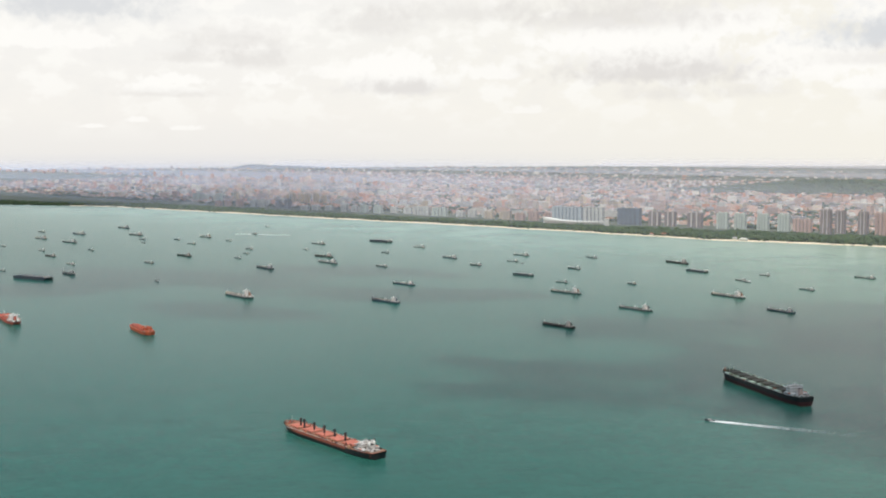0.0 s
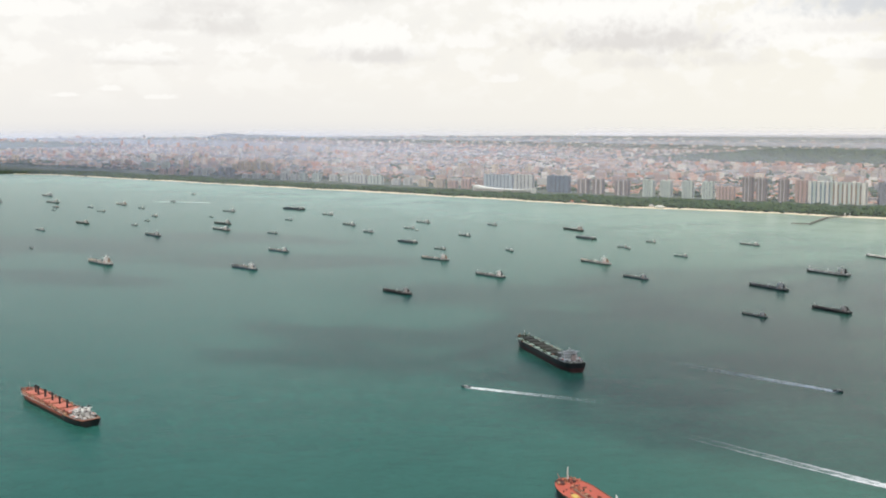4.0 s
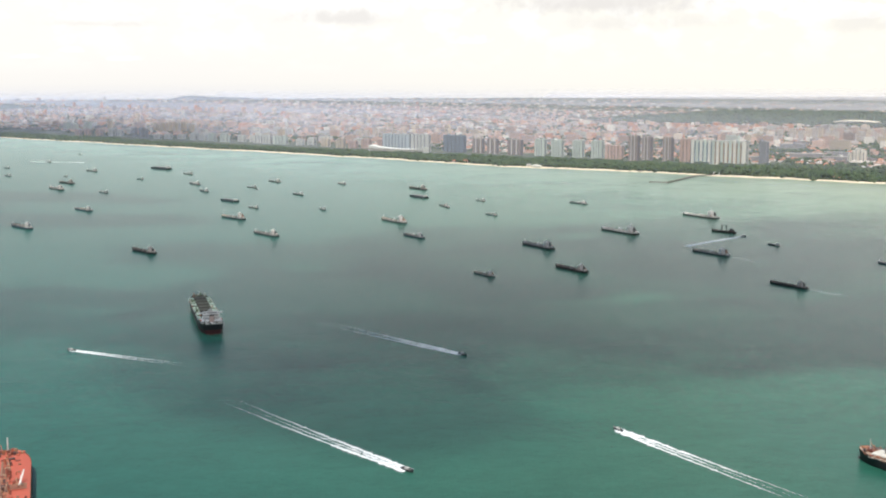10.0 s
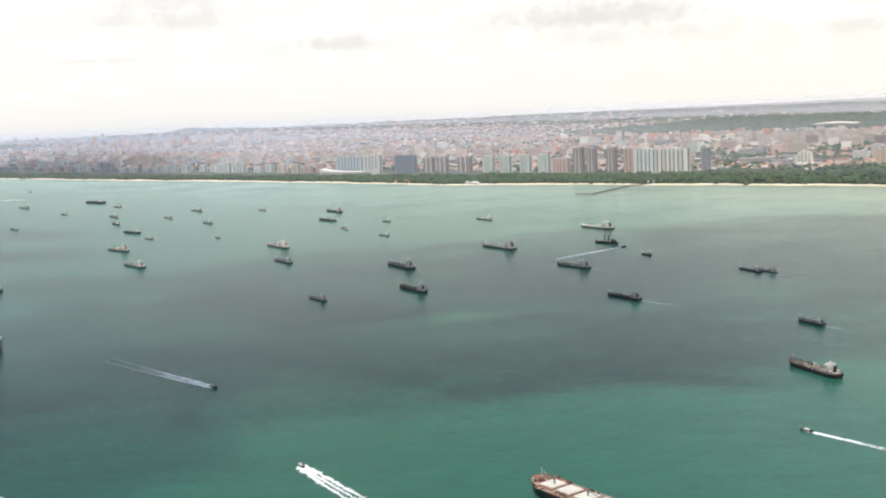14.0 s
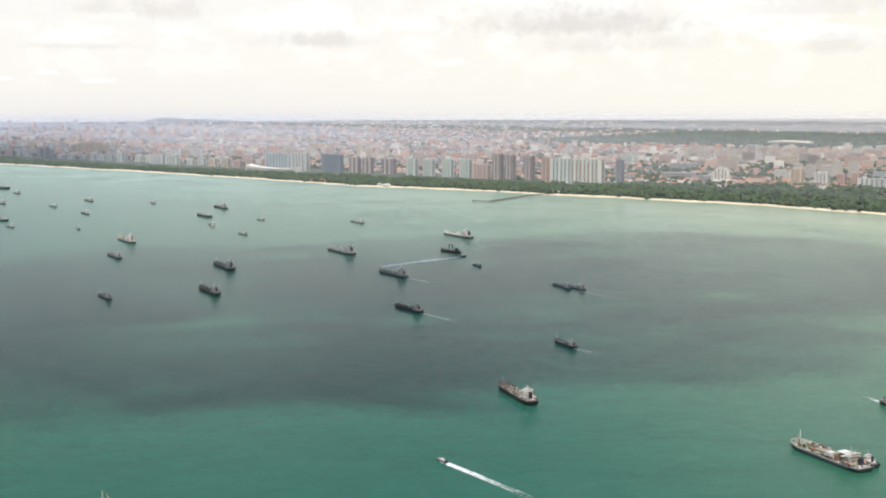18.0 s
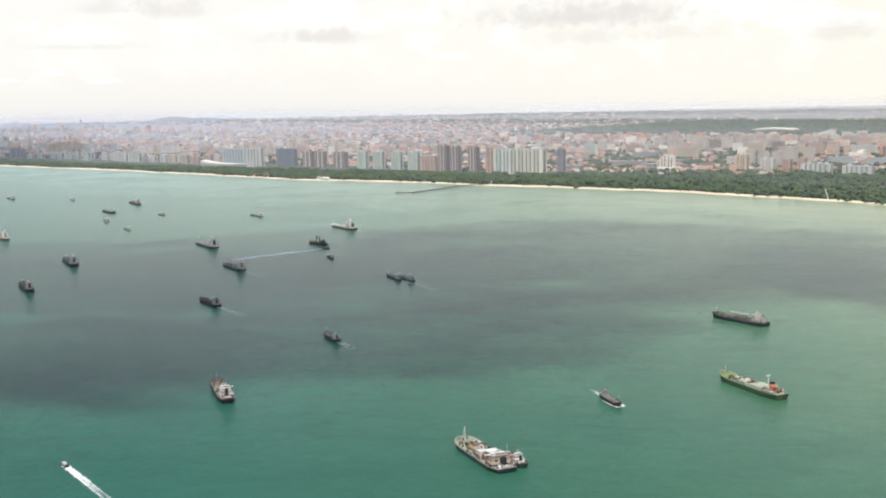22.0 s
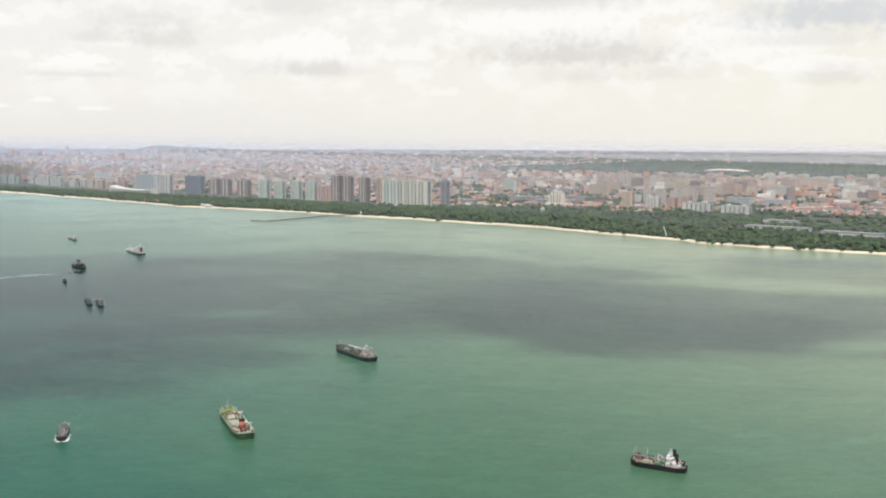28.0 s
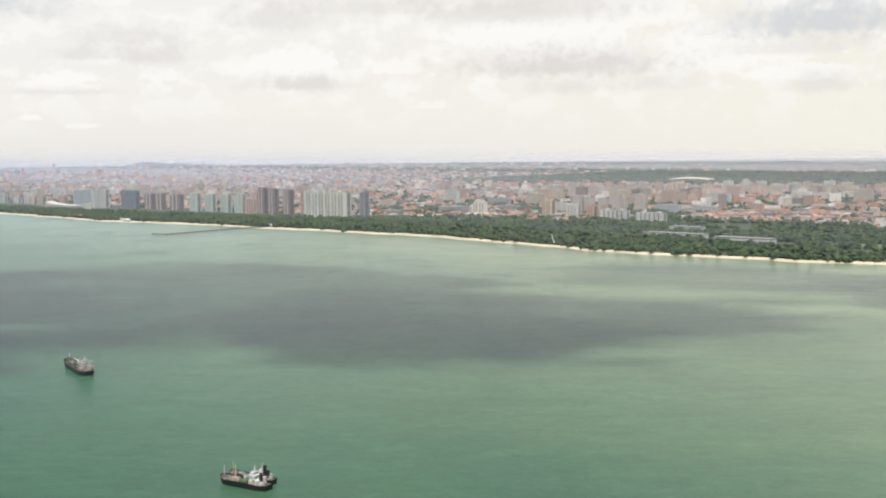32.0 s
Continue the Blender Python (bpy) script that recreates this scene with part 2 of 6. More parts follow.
    for scale, lo, hi in ((1.0, 0.92, 1.08), (4.0, 0.93, 1.07), (13.0, 0.92, 1.08), (40.0, 0.91, 1.09)):      # wind streaks, and ripple light and shade painted into the base colour
        st = node(nt, "ShaderNodeTexNoise", Scale=scale, Detail=5.0, Roughness=0.6, Distortion=0.8)
        lk(streak.outputs["Vector"], st.inputs["Vector"])
        rg = node(nt, "ShaderNodeMapRange")
        rg.inputs["From Min"].default_value, rg.inputs["From Max"].default_value = 0.3, 0.7
        rg.inputs["To Min"].default_value, rg.inputs["To Max"].default_value = lo, hi
        lk(st.outputs["Fac"], rg.inputs["Value"])
        hs = node(nt, "ShaderNodeHueSaturation")
        lk(rg.outputs["Result"], hs.inputs["Value"])
        lk(tint or mixes[1].outputs["Result"], hs.inputs["Color"])
        tint = hs.outputs["Color"]
    lk(tint, p.inputs["Base Color"])
    p.inputs["IOR"].default_value, p.inputs["Roughness"].default_value = 1.333, 0.25
    p.inputs["Specular IOR Level"].default_value = 0.3
    mp = node(nt, "ShaderNodeMapping", Scale=(1.0, 0.45, 1.0), Rotation=(0, 0, 0.5))
    lk(tc.outputs["Object"], mp.inputs["Vector"])
    w1 = node(nt, "ShaderNodeTexNoise", Scale=1.5, Detail=6.0, Roughness=0.65)
    w2 = node(nt, "ShaderNodeTexNoise", Scale=0.12, Detail=3.0)
    lk(mp.outputs["Vector"], w1.inputs["Vector"])
    lk(mp.outputs["Vector"], w2.inputs["Vector"])
    b1 = node(nt, "ShaderNodeBump", Strength=0.35, Distance=0.18)
    b2 = node(nt, "ShaderNodeBump", Strength=0.2, Distance=0.6)
    lk(w2.outputs["Fac"], b2.inputs["Height"])
    lk(w1.outputs["Fac"], b1.inputs["Height"])
    lk(b2.outputs["Normal"], b1.inputs["Normal"])
    lk(b1.outputs["Normal"], p.inputs["Normal"])
    return m


def foam_material():
    """Broken white foam that thins out along the wake."""
    m, nt, p = base_mat("wake_foam")
    lk = nt.links.new
    uv = node(nt, "ShaderNodeUVMap")
    sep = node(nt, "ShaderNodeSeparateXYZ")
    lk(uv.outputs["UV"], sep.inputs["Vector"])
    tc = node(nt, "ShaderNodeTexCoord")
    no = node(nt, "ShaderNodeTexNoise", Scale=1.9, Detail=6.0, Roughness=0.75)
    lk(tc.outputs["Object"], no.inputs["Vector"])
    age = node(nt, "ShaderNodeMapRange")
    age.clamp = False
    age.inputs["To Min"].default_value, age.inputs["To Max"].default_value = 0.17, -0.40
    lk(sep.outputs["X"], age.inputs["Value"])
    edge = node(nt, "ShaderNodeMath")
    edge.operation = "MULTIPLY_ADD"      # Y runs 0 at the rim to 1 at the ridge
    edge.inputs[1].default_value, edge.inputs[2].default_value = 0.55, -0.62
    lk(sep.outputs["Y"], edge.inputs[0])
    s1, s2, s3 = (node(nt, "ShaderNodeMath") for _ in range(3))
    lk(no.outputs["Fac"], s1.inputs[0])
    lk(edge.outputs[0], s1.inputs[1])
    lk(s1.outputs[0], s2.inputs[0])
    lk(age.outputs["Result"], s2.inputs[1])
    s3.operation, s3.use_clamp = "MULTIPLY", True
    s3.inputs[1].default_value = 2.4
    lk(s2.outputs[0], s3.inputs[0])
    p.inputs["Base Color"].default_value = (0.90, 0.91, 0.89, 1)
    p.inputs["Roughness"].default_value = 0.75
    lk(s3.outputs[0], p.inputs["Alpha"])
    return m


def sky_material():
    """The hazy far sky: bright white, warm and dim towards the horizon, flat-based grey and white clouds. UV holds azimuth (degrees) and height (100 m)."""
    m = bpy.data.materials.new("far_sky")
    m.use_nodes = True
    nt = m.node_tree
    nt.nodes.clear()
    lk = nt.links.new
    uv = node(nt, "ShaderNodeUVMap")
    sep = node(nt, "ShaderNodeSeparateXYZ")
    lk(uv.outputs["UV"], sep.inputs["Vector"])
    grad = node(nt, "ShaderNodeValToRGB")
    hi = node(nt, "ShaderNodeMapRange")
    hi.inputs["From Max"].default_value = 9.0
    lk(sep.outputs["Y"], hi.inputs["Value"])
    lk(hi.outputs["Result"], grad.inputs["Fac"])
    el = grad.color_ramp.elements
    el[0].position, el[0].color = 0.03, (0.77, 0.77, 0.79, 1)
    el[1].position, el[1].color = 0.75, (0.925, 0.915, 0.89, 1)
    el.new(0.10).color = (0.865, 0.845, 0.815, 1)
    el.new(0.28).color = (0.925, 0.90, 0.855, 1)
    metric = node(nt, "ShaderNodeVectorMath")      # hundreds of metres both ways
    metric.operation = "MULTIPLY"
    metric.inputs[1].default_value = (0.82, 1.0, 1.0)
    lk(uv.outputs["UV"], metric.inputs[0])
    wide = node(nt, "ShaderNodeMapping", Scale=(0.8, 1.25, 1.0))
    lk(metric.outputs["Vector"], wide.inputs["Vector"])
    no = node(nt, "ShaderNodeTexNoise", Scale=0.75, Detail=4.0, Roughness=0.5)
    lk(wide.outputs["Vector"], no.inputs["Vector"])
    soft = node(nt, "ShaderNodeTexNoise", Scale=1.05, Detail=4.5, Roughness=0.52, Distortion=0.3)
    lk(metric.outputs["Vector"], soft.inputs["Vector"])
    fine = node(nt, "ShaderNodeTexNoise", Scale=2.6, Detail=3.5, Roughness=0.5, Distortion=0.3)
    lk(metric.outputs["Vector"], fine.inputs["Vector"])
    lump = node(nt, "ShaderNodeMath")      # broad billows with smaller ones on them
    lump.operation = "MULTIPLY_ADD"
    lump.inputs[1].default_value = 0.4
    less = node(nt, "ShaderNodeMath")
    less.operation = "MULTIPLY"
    less.inputs[1].default_value = 0.6
    lk(soft.outputs["Fac"], less.inputs[0])
    lk(fine.outputs["Fac"], lump.inputs[0])
    lk(less.outputs[0], lump.inputs[2])
    colour = grad.outputs["Color"]

    def veil(colour, fac, tone):
        mx = nt.nodes.new("ShaderNodeMix")
        mx.data_type = "RGBA"
        mx.inputs["B"].default_value = rgba(tone)
        lk(colour, mx.inputs["A"])
        lk(fac, mx.inputs["Factor"])
        return mx.outputs["Result"]

    east = node(nt, "ShaderNodeMapRange")
    east.inputs["From Min"].default_value, east.inputs["From Max"].default_value, east.inputs["To Max"].default_value = 104.0, 66.0, 0.95
    lk(sep.outputs["X"], east.inputs["Value"])
    colour = veil(colour, east.outputs["Result"], (0.93, 0.90, 0.81))
    rise = node(nt, "ShaderNodeMapRange")
    rise.inputs["From Min"].default_value, rise.inputs["From Max"].default_value = 1.2, 3.6
    lk(sep.outputs["Y"], rise.inputs["Value"])
    for lo, hi_, k, tone in ((0.50, 0.60, 0.85, (0.985, 0.97, 0.93)), (0.45, 0.33, 0.2, (0.82, 0.81, 0.80))):
        thin = node(nt, "ShaderNodeMapRange")
        thin.inputs["From Min"].default_value, thin.inputs["From Max"].default_value, thin.inputs["To Max"].default_value = lo, hi_, k
        lk(no.outputs["Fac"], thin.inputs["Value"])
        both = node(nt, "ShaderNodeMath")
        both.operation = "MULTIPLY"
        lk(thin.outputs["Result"], both.inputs[0])
        lk(rise.outputs["Result"], both.inputs[1])
        colour = veil(colour, both.outputs[0], tone)
    # azimuth, height, half width, half height, strength, tone
    GREY, BLUE, WHITE = (0.75, 0.725, 0.70), (0.68, 0.70, 0.725), (1.0, 0.985, 0.95)
    for az, z, w, h, k, tone in (
            (95.4, 3.75, 2.0, 0.80, 1.0, WHITE), (107.5, 3.4, 1.8, 0.42, 0.95, WHITE), (102.3, 3.8, 1.1, 0.36, 0.8, WHITE), (98.9, 4.1, 1.5, 0.4, 0.7, WHITE), (90.8, 4.1, 1.4, 0.5, 0.8, WHITE),
            (82.4, 4.5, 2.9, 0.95, 0.95, WHITE), (74.3, 4.4, 2.9, 1.1, 0.9, WHITE), (108.7, 2.15, 0.45, 0.20, 0.8, WHITE), (110.8, 1.9, 0.6, 0.13, 0.8, WHITE), (106.3, 1.83, 0.9, 0.15, 0.7, WHITE),
            (83.6, 5.3, 3.6, 0.9, 1.0, WHITE), (95.9, 4.3, 2.0, 0.6, 1.0, WHITE), (103.6, 5.2, 1.6, 0.4, 0.9, WHITE), (107.0, 3.75, 1.6, 0.34, 1.0, WHITE), (70.0, 6.2, 3.0, 0.6, 0.9, WHITE), (70.6, 3.5, 1.9, 0.4, 0.9, WHITE),
            (112.7, 5.2, 2.1, 0.5, 0.9, WHITE), (79.0, 6.0, 3.0, 0.7, 0.9, WHITE), (88.8, 2.55, 1.0, 0.25, 0.6, WHITE), (103.5, 5.9, 2.4, 0.5, 0.8, WHITE),
            (111.7, 6.55, 2.9, 0.55, 0.8, BLUE), (96.7, 6.1, 1.5, 0.42, 0.45, GREY), (84.0, 6.35, 3.5, 0.55, 0.65, GREY), (103.0, 4.6, 1.1, 0.32, 0.6, GREY), (95.6, 3.48, 1.6, 0.27, 0.8, GREY),
            (82.3, 4.05, 3.3, 0.42, 0.9, GREY), (70.1, 5.4, 3.0, 0.55, 0.9, BLUE), (71.0, 4.5, 2.5, 0.26, 0.45, GREY), (81.9, 3.2, 1.5, 0.26, 0.45, GREY), (77.5, 3.3, 1.4, 0.26, 0.4, GREY),
            (91.8, 6.6, 3.6, 0.3, 0.4, GREY), (103.9, 5.4, 1.9, 0.42, 0.5, GREY), (105.8, 4.65, 1.2, 0.18, 0.5, GREY), (69.8, 3.05, 1.3, 0.3, 0.45, GREY), (107.4, 3.2, 1.5, 0.12, 0.4, GREY)):
        off = node(nt, "ShaderNodeVectorMath")
        off.operation = "SUBTRACT"
        off.inputs[1].default_value = (az * 0.82, z, 0)
        lk(metric.outputs["Vector"], off.inputs[0])
        sc = node(nt, "ShaderNodeVectorMath")
        sc.operation = "MULTIPLY"
        g = 1.0 if tone is WHITE else 1.25
        sc.inputs[1].default_value = (0.78 / w / g, 0.72 / h / g / (1.0 if tone is WHITE else 1.45), 0)
        lk(off.outputs["Vector"], sc.inputs[0])
        flat = node(nt, "ShaderNodeVectorMath")      # the underside falls off faster than the top
        flat.operation = "MULTIPLY"
        flat.inputs[1].default_value = (1.0, -2.3, 0)
        lk(sc.outputs["Vector"], flat.inputs[0])
        up = node(nt, "ShaderNodeVectorMath")
        up.operation = "MAXIMUM"
        lk(sc.outputs["Vector"], up.inputs[0])
        lk(flat.outputs["Vector"], up.inputs[1])
        ln = node(nt, "ShaderNodeVectorMath")
        ln.operation = "LENGTH"
        lk(up.outputs["Vector"], ln.inputs[0])
        wob = node(nt, "ShaderNodeMath")
        wob.operation = "MULTIPLY_ADD"
        small = tone is WHITE and w < 1.9
        wob.inputs[1].default_value = 1.3 if small else 2.3
        lk(fine.outputs["Fac"] if small else lump.outputs[0], wob.inputs[0])
        lk(ln.outputs["Value"], wob.inputs[2])
        fade = node(nt, "ShaderNodeMapRange")
        fade.inputs["From Min"].default_value, fade.inputs["From Max"].default_value = (1.5, 1.05) if small else (2.2, 1.75) if tone is WHITE else (2.35, 1.25)
        fade.inputs["To Max"].default_value = k
        fade.interpolation_type = "SMOOTHSTEP"
        lk(wob.outputs[0], fade.inputs["Value"])
        colour = veil(colour, fade.outputs["Result"], tone)
    em = node(nt, "ShaderNodeEmission")
    out = node(nt, "ShaderNodeOutputMaterial")
    lk(colour, em.inputs["Color"])
    lk(em.outputs["Emission"], out.inputs["Surface"])
    return m


def haze_material(amount, west, east):
    """Thin sunlit haze, densest near the ground; its bluish air light is painted as base colour."""
    m, nt, p = base_mat("haze")
    lk = nt.links.new
    tc = node(nt, "ShaderNodeTexCoord")
    sep = node(nt, "ShaderNodeSeparateXYZ")
    lk(tc.outputs["Object"], sep.inputs["Vector"])
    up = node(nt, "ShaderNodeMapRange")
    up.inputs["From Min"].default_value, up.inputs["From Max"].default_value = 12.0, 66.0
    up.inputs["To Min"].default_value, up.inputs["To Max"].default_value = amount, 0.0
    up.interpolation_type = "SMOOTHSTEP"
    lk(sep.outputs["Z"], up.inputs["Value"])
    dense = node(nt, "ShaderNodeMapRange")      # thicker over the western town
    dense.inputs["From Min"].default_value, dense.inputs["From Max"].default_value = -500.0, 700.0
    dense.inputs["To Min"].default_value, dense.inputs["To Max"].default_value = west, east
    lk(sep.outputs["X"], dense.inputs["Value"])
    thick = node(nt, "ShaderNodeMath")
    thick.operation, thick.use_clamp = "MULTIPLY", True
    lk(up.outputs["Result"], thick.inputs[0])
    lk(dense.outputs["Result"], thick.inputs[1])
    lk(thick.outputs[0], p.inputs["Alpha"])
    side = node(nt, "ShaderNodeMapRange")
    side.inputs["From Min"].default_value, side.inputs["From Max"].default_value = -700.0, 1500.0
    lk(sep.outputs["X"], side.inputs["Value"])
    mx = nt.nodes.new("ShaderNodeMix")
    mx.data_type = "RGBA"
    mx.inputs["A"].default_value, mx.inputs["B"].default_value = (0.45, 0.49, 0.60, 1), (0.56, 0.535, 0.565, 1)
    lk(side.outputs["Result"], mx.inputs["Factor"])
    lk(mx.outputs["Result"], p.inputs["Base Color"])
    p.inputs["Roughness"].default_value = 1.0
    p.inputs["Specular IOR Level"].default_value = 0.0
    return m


def cloud_material(density, solid):
    """Broken vapour that thins out raggedly towards the cloud's rim; UV runs from -1 to 1."""
    m, nt, p = base_mat("cloud_vapour")
    lk = nt.links.new
    uv = node(nt, "ShaderNodeUVMap")
    ln = node(nt, "ShaderNodeVectorMath")
    ln.operation = "LENGTH"
    lk(uv.outputs["UV"], ln.inputs[0])
    geo = node(nt, "ShaderNodeNewGeometry")
    mp = node(nt, "ShaderNodeMapping", Scale=(0.019, 0.036, 0.0), Rotation=(0, 0, 0.3))
    lk(geo.outputs["Position"], mp.inputs["Vector"])
    no = node(nt, "ShaderNodeTexNoise", Scale=1.0, Detail=7.0, Roughness=0.66, Distortion=0.7)
    lk(mp.outputs["Vector"], no.inputs["Vector"])
    add = node(nt, "ShaderNodeMath")
    add.operation = "MULTIPLY_ADD"
    add.inputs[1].default_value = -2.0
    lk(no.outputs["Fac"], add.inputs[0])
    lk(ln.outputs["Value"], add.inputs[2])
    rg = node(nt, "ShaderNodeMapRange")
    rg.inputs["From Min"].default_value, rg.inputs["From Max"].default_value, rg.inputs["To Max"].default_value = -0.05, -0.70 + 0.3 * solid, density
    lk(add.outputs[0], rg.inputs["Value"])
    lk(rg.outputs["Result"], p.inputs["Alpha"])
    p.inputs["Base Color"].default_value, p.inputs["Roughness"].default_value = (0.9, 0.9, 0.9, 1), 1.0
    return m


M = dict(
    sea=water_material(), foam=foam_material(), sky=sky_material(), thick_cloud=cloud_material(0.63, 1.75), thin_cloud=cloud_material(0.52, 1.2),
    land=surface("scrub_and_town_ground", (0.095, 0.105, 0.065), (0.045, 0.066, 0.030), 0.06, 0.95, 0.9),
    sand=surface("beach_sand", (0.76, 0.65, 0.46), (0.50, 0.42, 0.31), 0.15, 0.95, 0.5),
    lawn=surface("lawn", (0.16, 0.22, 0.07), (0.10, 0.15, 0.05), 0.2, 0.95),
    leaf=islands("tree_leaves", ((0.026, 0.047, 0.021), (0.034, 0.063, 0.024), (0.046, 0.080, 0.027), (0.029, 0.052, 0.027), (0.064, 0.090, 0.032), (0.055, 0.099, 0.034), (0.086, 0.114, 0.044)), 0.85, 0.09),
    # far leaves: greyer and paler than near ones, haze painted into the colour
    far_leaf=islands("haze_tinted_far_leaves", ((0.075, 0.105, 0.085), (0.09, 0.12, 0.095), (0.105, 0.12, 0.10)), 0.9),
    # hill woods: bluish haze painted into the base colour
    hill=islands("haze_tinted_hill_woods", ((0.155, 0.18, 0.215), (0.175, 0.195, 0.225)), 0.9, 0.02),
    bark=surface("bark", (0.14, 0.11, 0.08), None, 2.0, 0.9),
    black=surface("black_hull_paint", (0.016, 0.016, 0.020), (0.05, 0.034, 0.028), 0.5, 0.5, 0.55, stretch=(1, 1, 0.25)),
    dark=surface("dark_grey_hull_paint", (0.034, 0.044, 0.060), (0.070, 0.060, 0.055), 0.6, 0.55, 0.5, vary=0.35, stretch=(1, 1, 0.3)),
    navy=surface("dark_blue_hull_paint", (0.030, 0.048, 0.085), (0.08, 0.07, 0.065), 0.6, 0.5, 0.45, vary=0.3),
    maroon=surface("maroon_bottom_paint", (0.105, 0.030, 0.032), (0.06, 0.028, 0.028), 0.6, 0.6),
    red=surface("red_deck_paint", (0.50, 0.105, 0.062), (0.36, 0.09, 0.06), 0.5, 0.65, 0.6),
    orange=surface("orange_paint", (0.56, 0.115, 0.045), (0.36, 0.10, 0.05), 0.6, 0.6, 0.55),
    orange_side=surface("weathered_orange_hull_paint", (0.36, 0.095, 0.055), (0.22, 0.075, 0.05), 0.6, 0.6, 0.7),
    rose=surface("faded_pink_house_paint", (0.52, 0.38, 0.33), (0.62, 0.52, 0.46), 0.9, 0.6, 0.6),
    coral=surface("faded_red_hatch_paint", (0.52, 0.165, 0.11), (0.38, 0.12, 0.08), 0.8, 0.7, 0.5),
    rust=surface("rusty_deck_steel", (0.23, 0.115, 0.075), (0.30, 0.19, 0.13), 0.8, 0.85, 0.7),
    green=surface("green_deck_paint", (0.085, 0.16, 0.065), (0.15, 0.16, 0.09), 0.8, 0.7, 0.6),
    hull_green=surface("dark_green_hull_paint", (0.060, 0.110, 0.048), (0.10, 0.10, 0.06), 0.8, 0.6, 0.5),
    pale_green=surface("pale_green_hatch_paint", (0.42, 0.52, 0.42), (0.28, 0.34, 0.27), 0.8, 0.7),
    deep_green=surface("dark_green_deck_paint", (0.028, 0.055, 0.035), (0.06, 0.06, 0.045), 0.8, 0.7),
    grey=surface("grey_deck_paint", (0.27, 0.265, 0.255), (0.18, 0.14, 0.11), 0.8, 0.75, 0.6, vary=0.3),
    oxide=surface("oxide_red_hatch_paint", (0.058, 0.052, 0.038), (0.04, 0.05, 0.035), 0.8, 0.7),
    tan=surface("tan_deck_paint", (0.34, 0.285, 0.21), (0.23, 0.17, 0.12), 0.8, 0.75, 0.6),
    dust=surface("dusty_deck_steel", (0.36, 0.27, 0.20), (0.24, 0.12, 0.075), 0.9, 0.85, 0.8),
    brown=surface("brown_deck_paint", (0.13, 0.11, 0.10), (0.22, 0.16, 0.12), 0.9, 0.8, 0.6),
    moss=surface("moss_green_deck_paint", (0.17, 0.24, 0.08), (0.24, 0.24, 0.15), 0.9, 0.75, 0.6),
    fittings=islands("deck_fittings_paint", ((0.05, 0.045, 0.04), (0.30, 0.27, 0.24), (0.62, 0.58, 0.52), (0.10, 0.08, 0.065), (0.20, 0.15, 0.11), (0.02, 0.02, 0.022)), 0.7, 2.0),
    red_fittings=islands("red_fittings_paint", ((0.24, 0.07, 0.045), (0.36, 0.14, 0.07), (0.44, 0.12, 0.07), (0.17, 0.055, 0.04), (0.42, 0.24, 0.14), (0.08, 0.04, 0.035)), 0.7, 2.0),
    green_fittings=islands("green_fittings_paint", ((0.05, 0.09, 0.045), (0.34, 0.38, 0.27), (0.62, 0.60, 0.50), (0.10, 0.13, 0.06), (0.30, 0.13, 0.08), (0.02, 0.03, 0.02)), 0.7, 2.0),
    white=surface("white_ship_paint", (0.74, 0.73, 0.70), (0.50, 0.42, 0.34), 0.9, 0.5, 0.45),
    cream=surface("cream_hatch_paint", (0.66, 0.63, 0.56), (0.48, 0.41, 0.33), 0.9, 0.65, 0.5),
    dirty=surface("weathered_white_paint", (0.58, 0.56, 0.53), (0.36, 0.29, 0.24), 0.9, 0.6, 0.55, vary=0.25),
    yellow=surface("yellow_paint", (0.66, 0.47, 0.12), None, 1.0, 0.6),
    glass=surface("dark_window_glass", (0.02, 0.025, 0.03), (0.03, 0.035, 0.04), 1.0, 0.08, bump=0.0),
    khaki=surface("khaki_house_paint", (0.40, 0.40, 0.31), (0.52, 0.48, 0.38), 0.9, 0.6, 0.6),
    cabin=surface("dim_cabin_windows", (0.15, 0.155, 0.16), (0.26, 0.25, 0.24), 2.5, 0.3, 0.8, bump=0.0),
    sage=surface("grey_green_deck_paint", (0.17, 0.21, 0.15), (0.30, 0.27, 0.21), 0.9, 0.75, 0.8),
    steel=surface("grey_steel", (0.22, 0.22, 0.22), (0.14, 0.11, 0.09), 1.0, 0.55, 0.5, metal=0.3),
    wood=surface("grey_jetty_timber", (0.20, 0.17, 0.14), None, 1.0, 0.9),
)
# ---------------------------------------------------------------- sea, land, sky
def sheet(name, rows, material, smooth=True):
    """A surface through rows of points of one length."""
    n, k = len(rows), len(rows[0])
    me = bpy.data.meshes.new(name)
    me.from_pydata([p for r in rows for p in r], [], [(i * k + j, i * k + j + 1, i * k + k + j + 1, i * k + k + j) for i in range(n - 1) for j in range(k - 1)])
    me.materials.append(material)
    if smooth:
        me.shade_smooth()
    return new(name, me)


sea = sheet("water", [[(x, y, 0.0) for x in range(-4800, 5401, 300)] for y in range(-4800, 5101, 300)], M["sea"])
tagged(sea, "turbid green tropical sea with ripples", "sea", kind="structure")

US = [*range(-4200, -1500, 90), *range(-1500, 900, 12), *range(900, 4300, 90)]
VS = [0, 3, 6, 9, 13, 20, 40, 80, 140, 240, 400, 600, 900, 1200, 1500, 1900, 2300, 2700, 3100, 3500, 3900, 4300, 4700]
rows = []
for d in VS:
    rows.append([place(u, shore(u) + d, (-0.35 if d == 0 else land_z(u, shore(u) + d))) for u in US])
ground = sheet("ground", rows, M["land"])
tagged(ground, "flat coastal land of scrub, lawns and paved town ground", "ground", kind="structure")


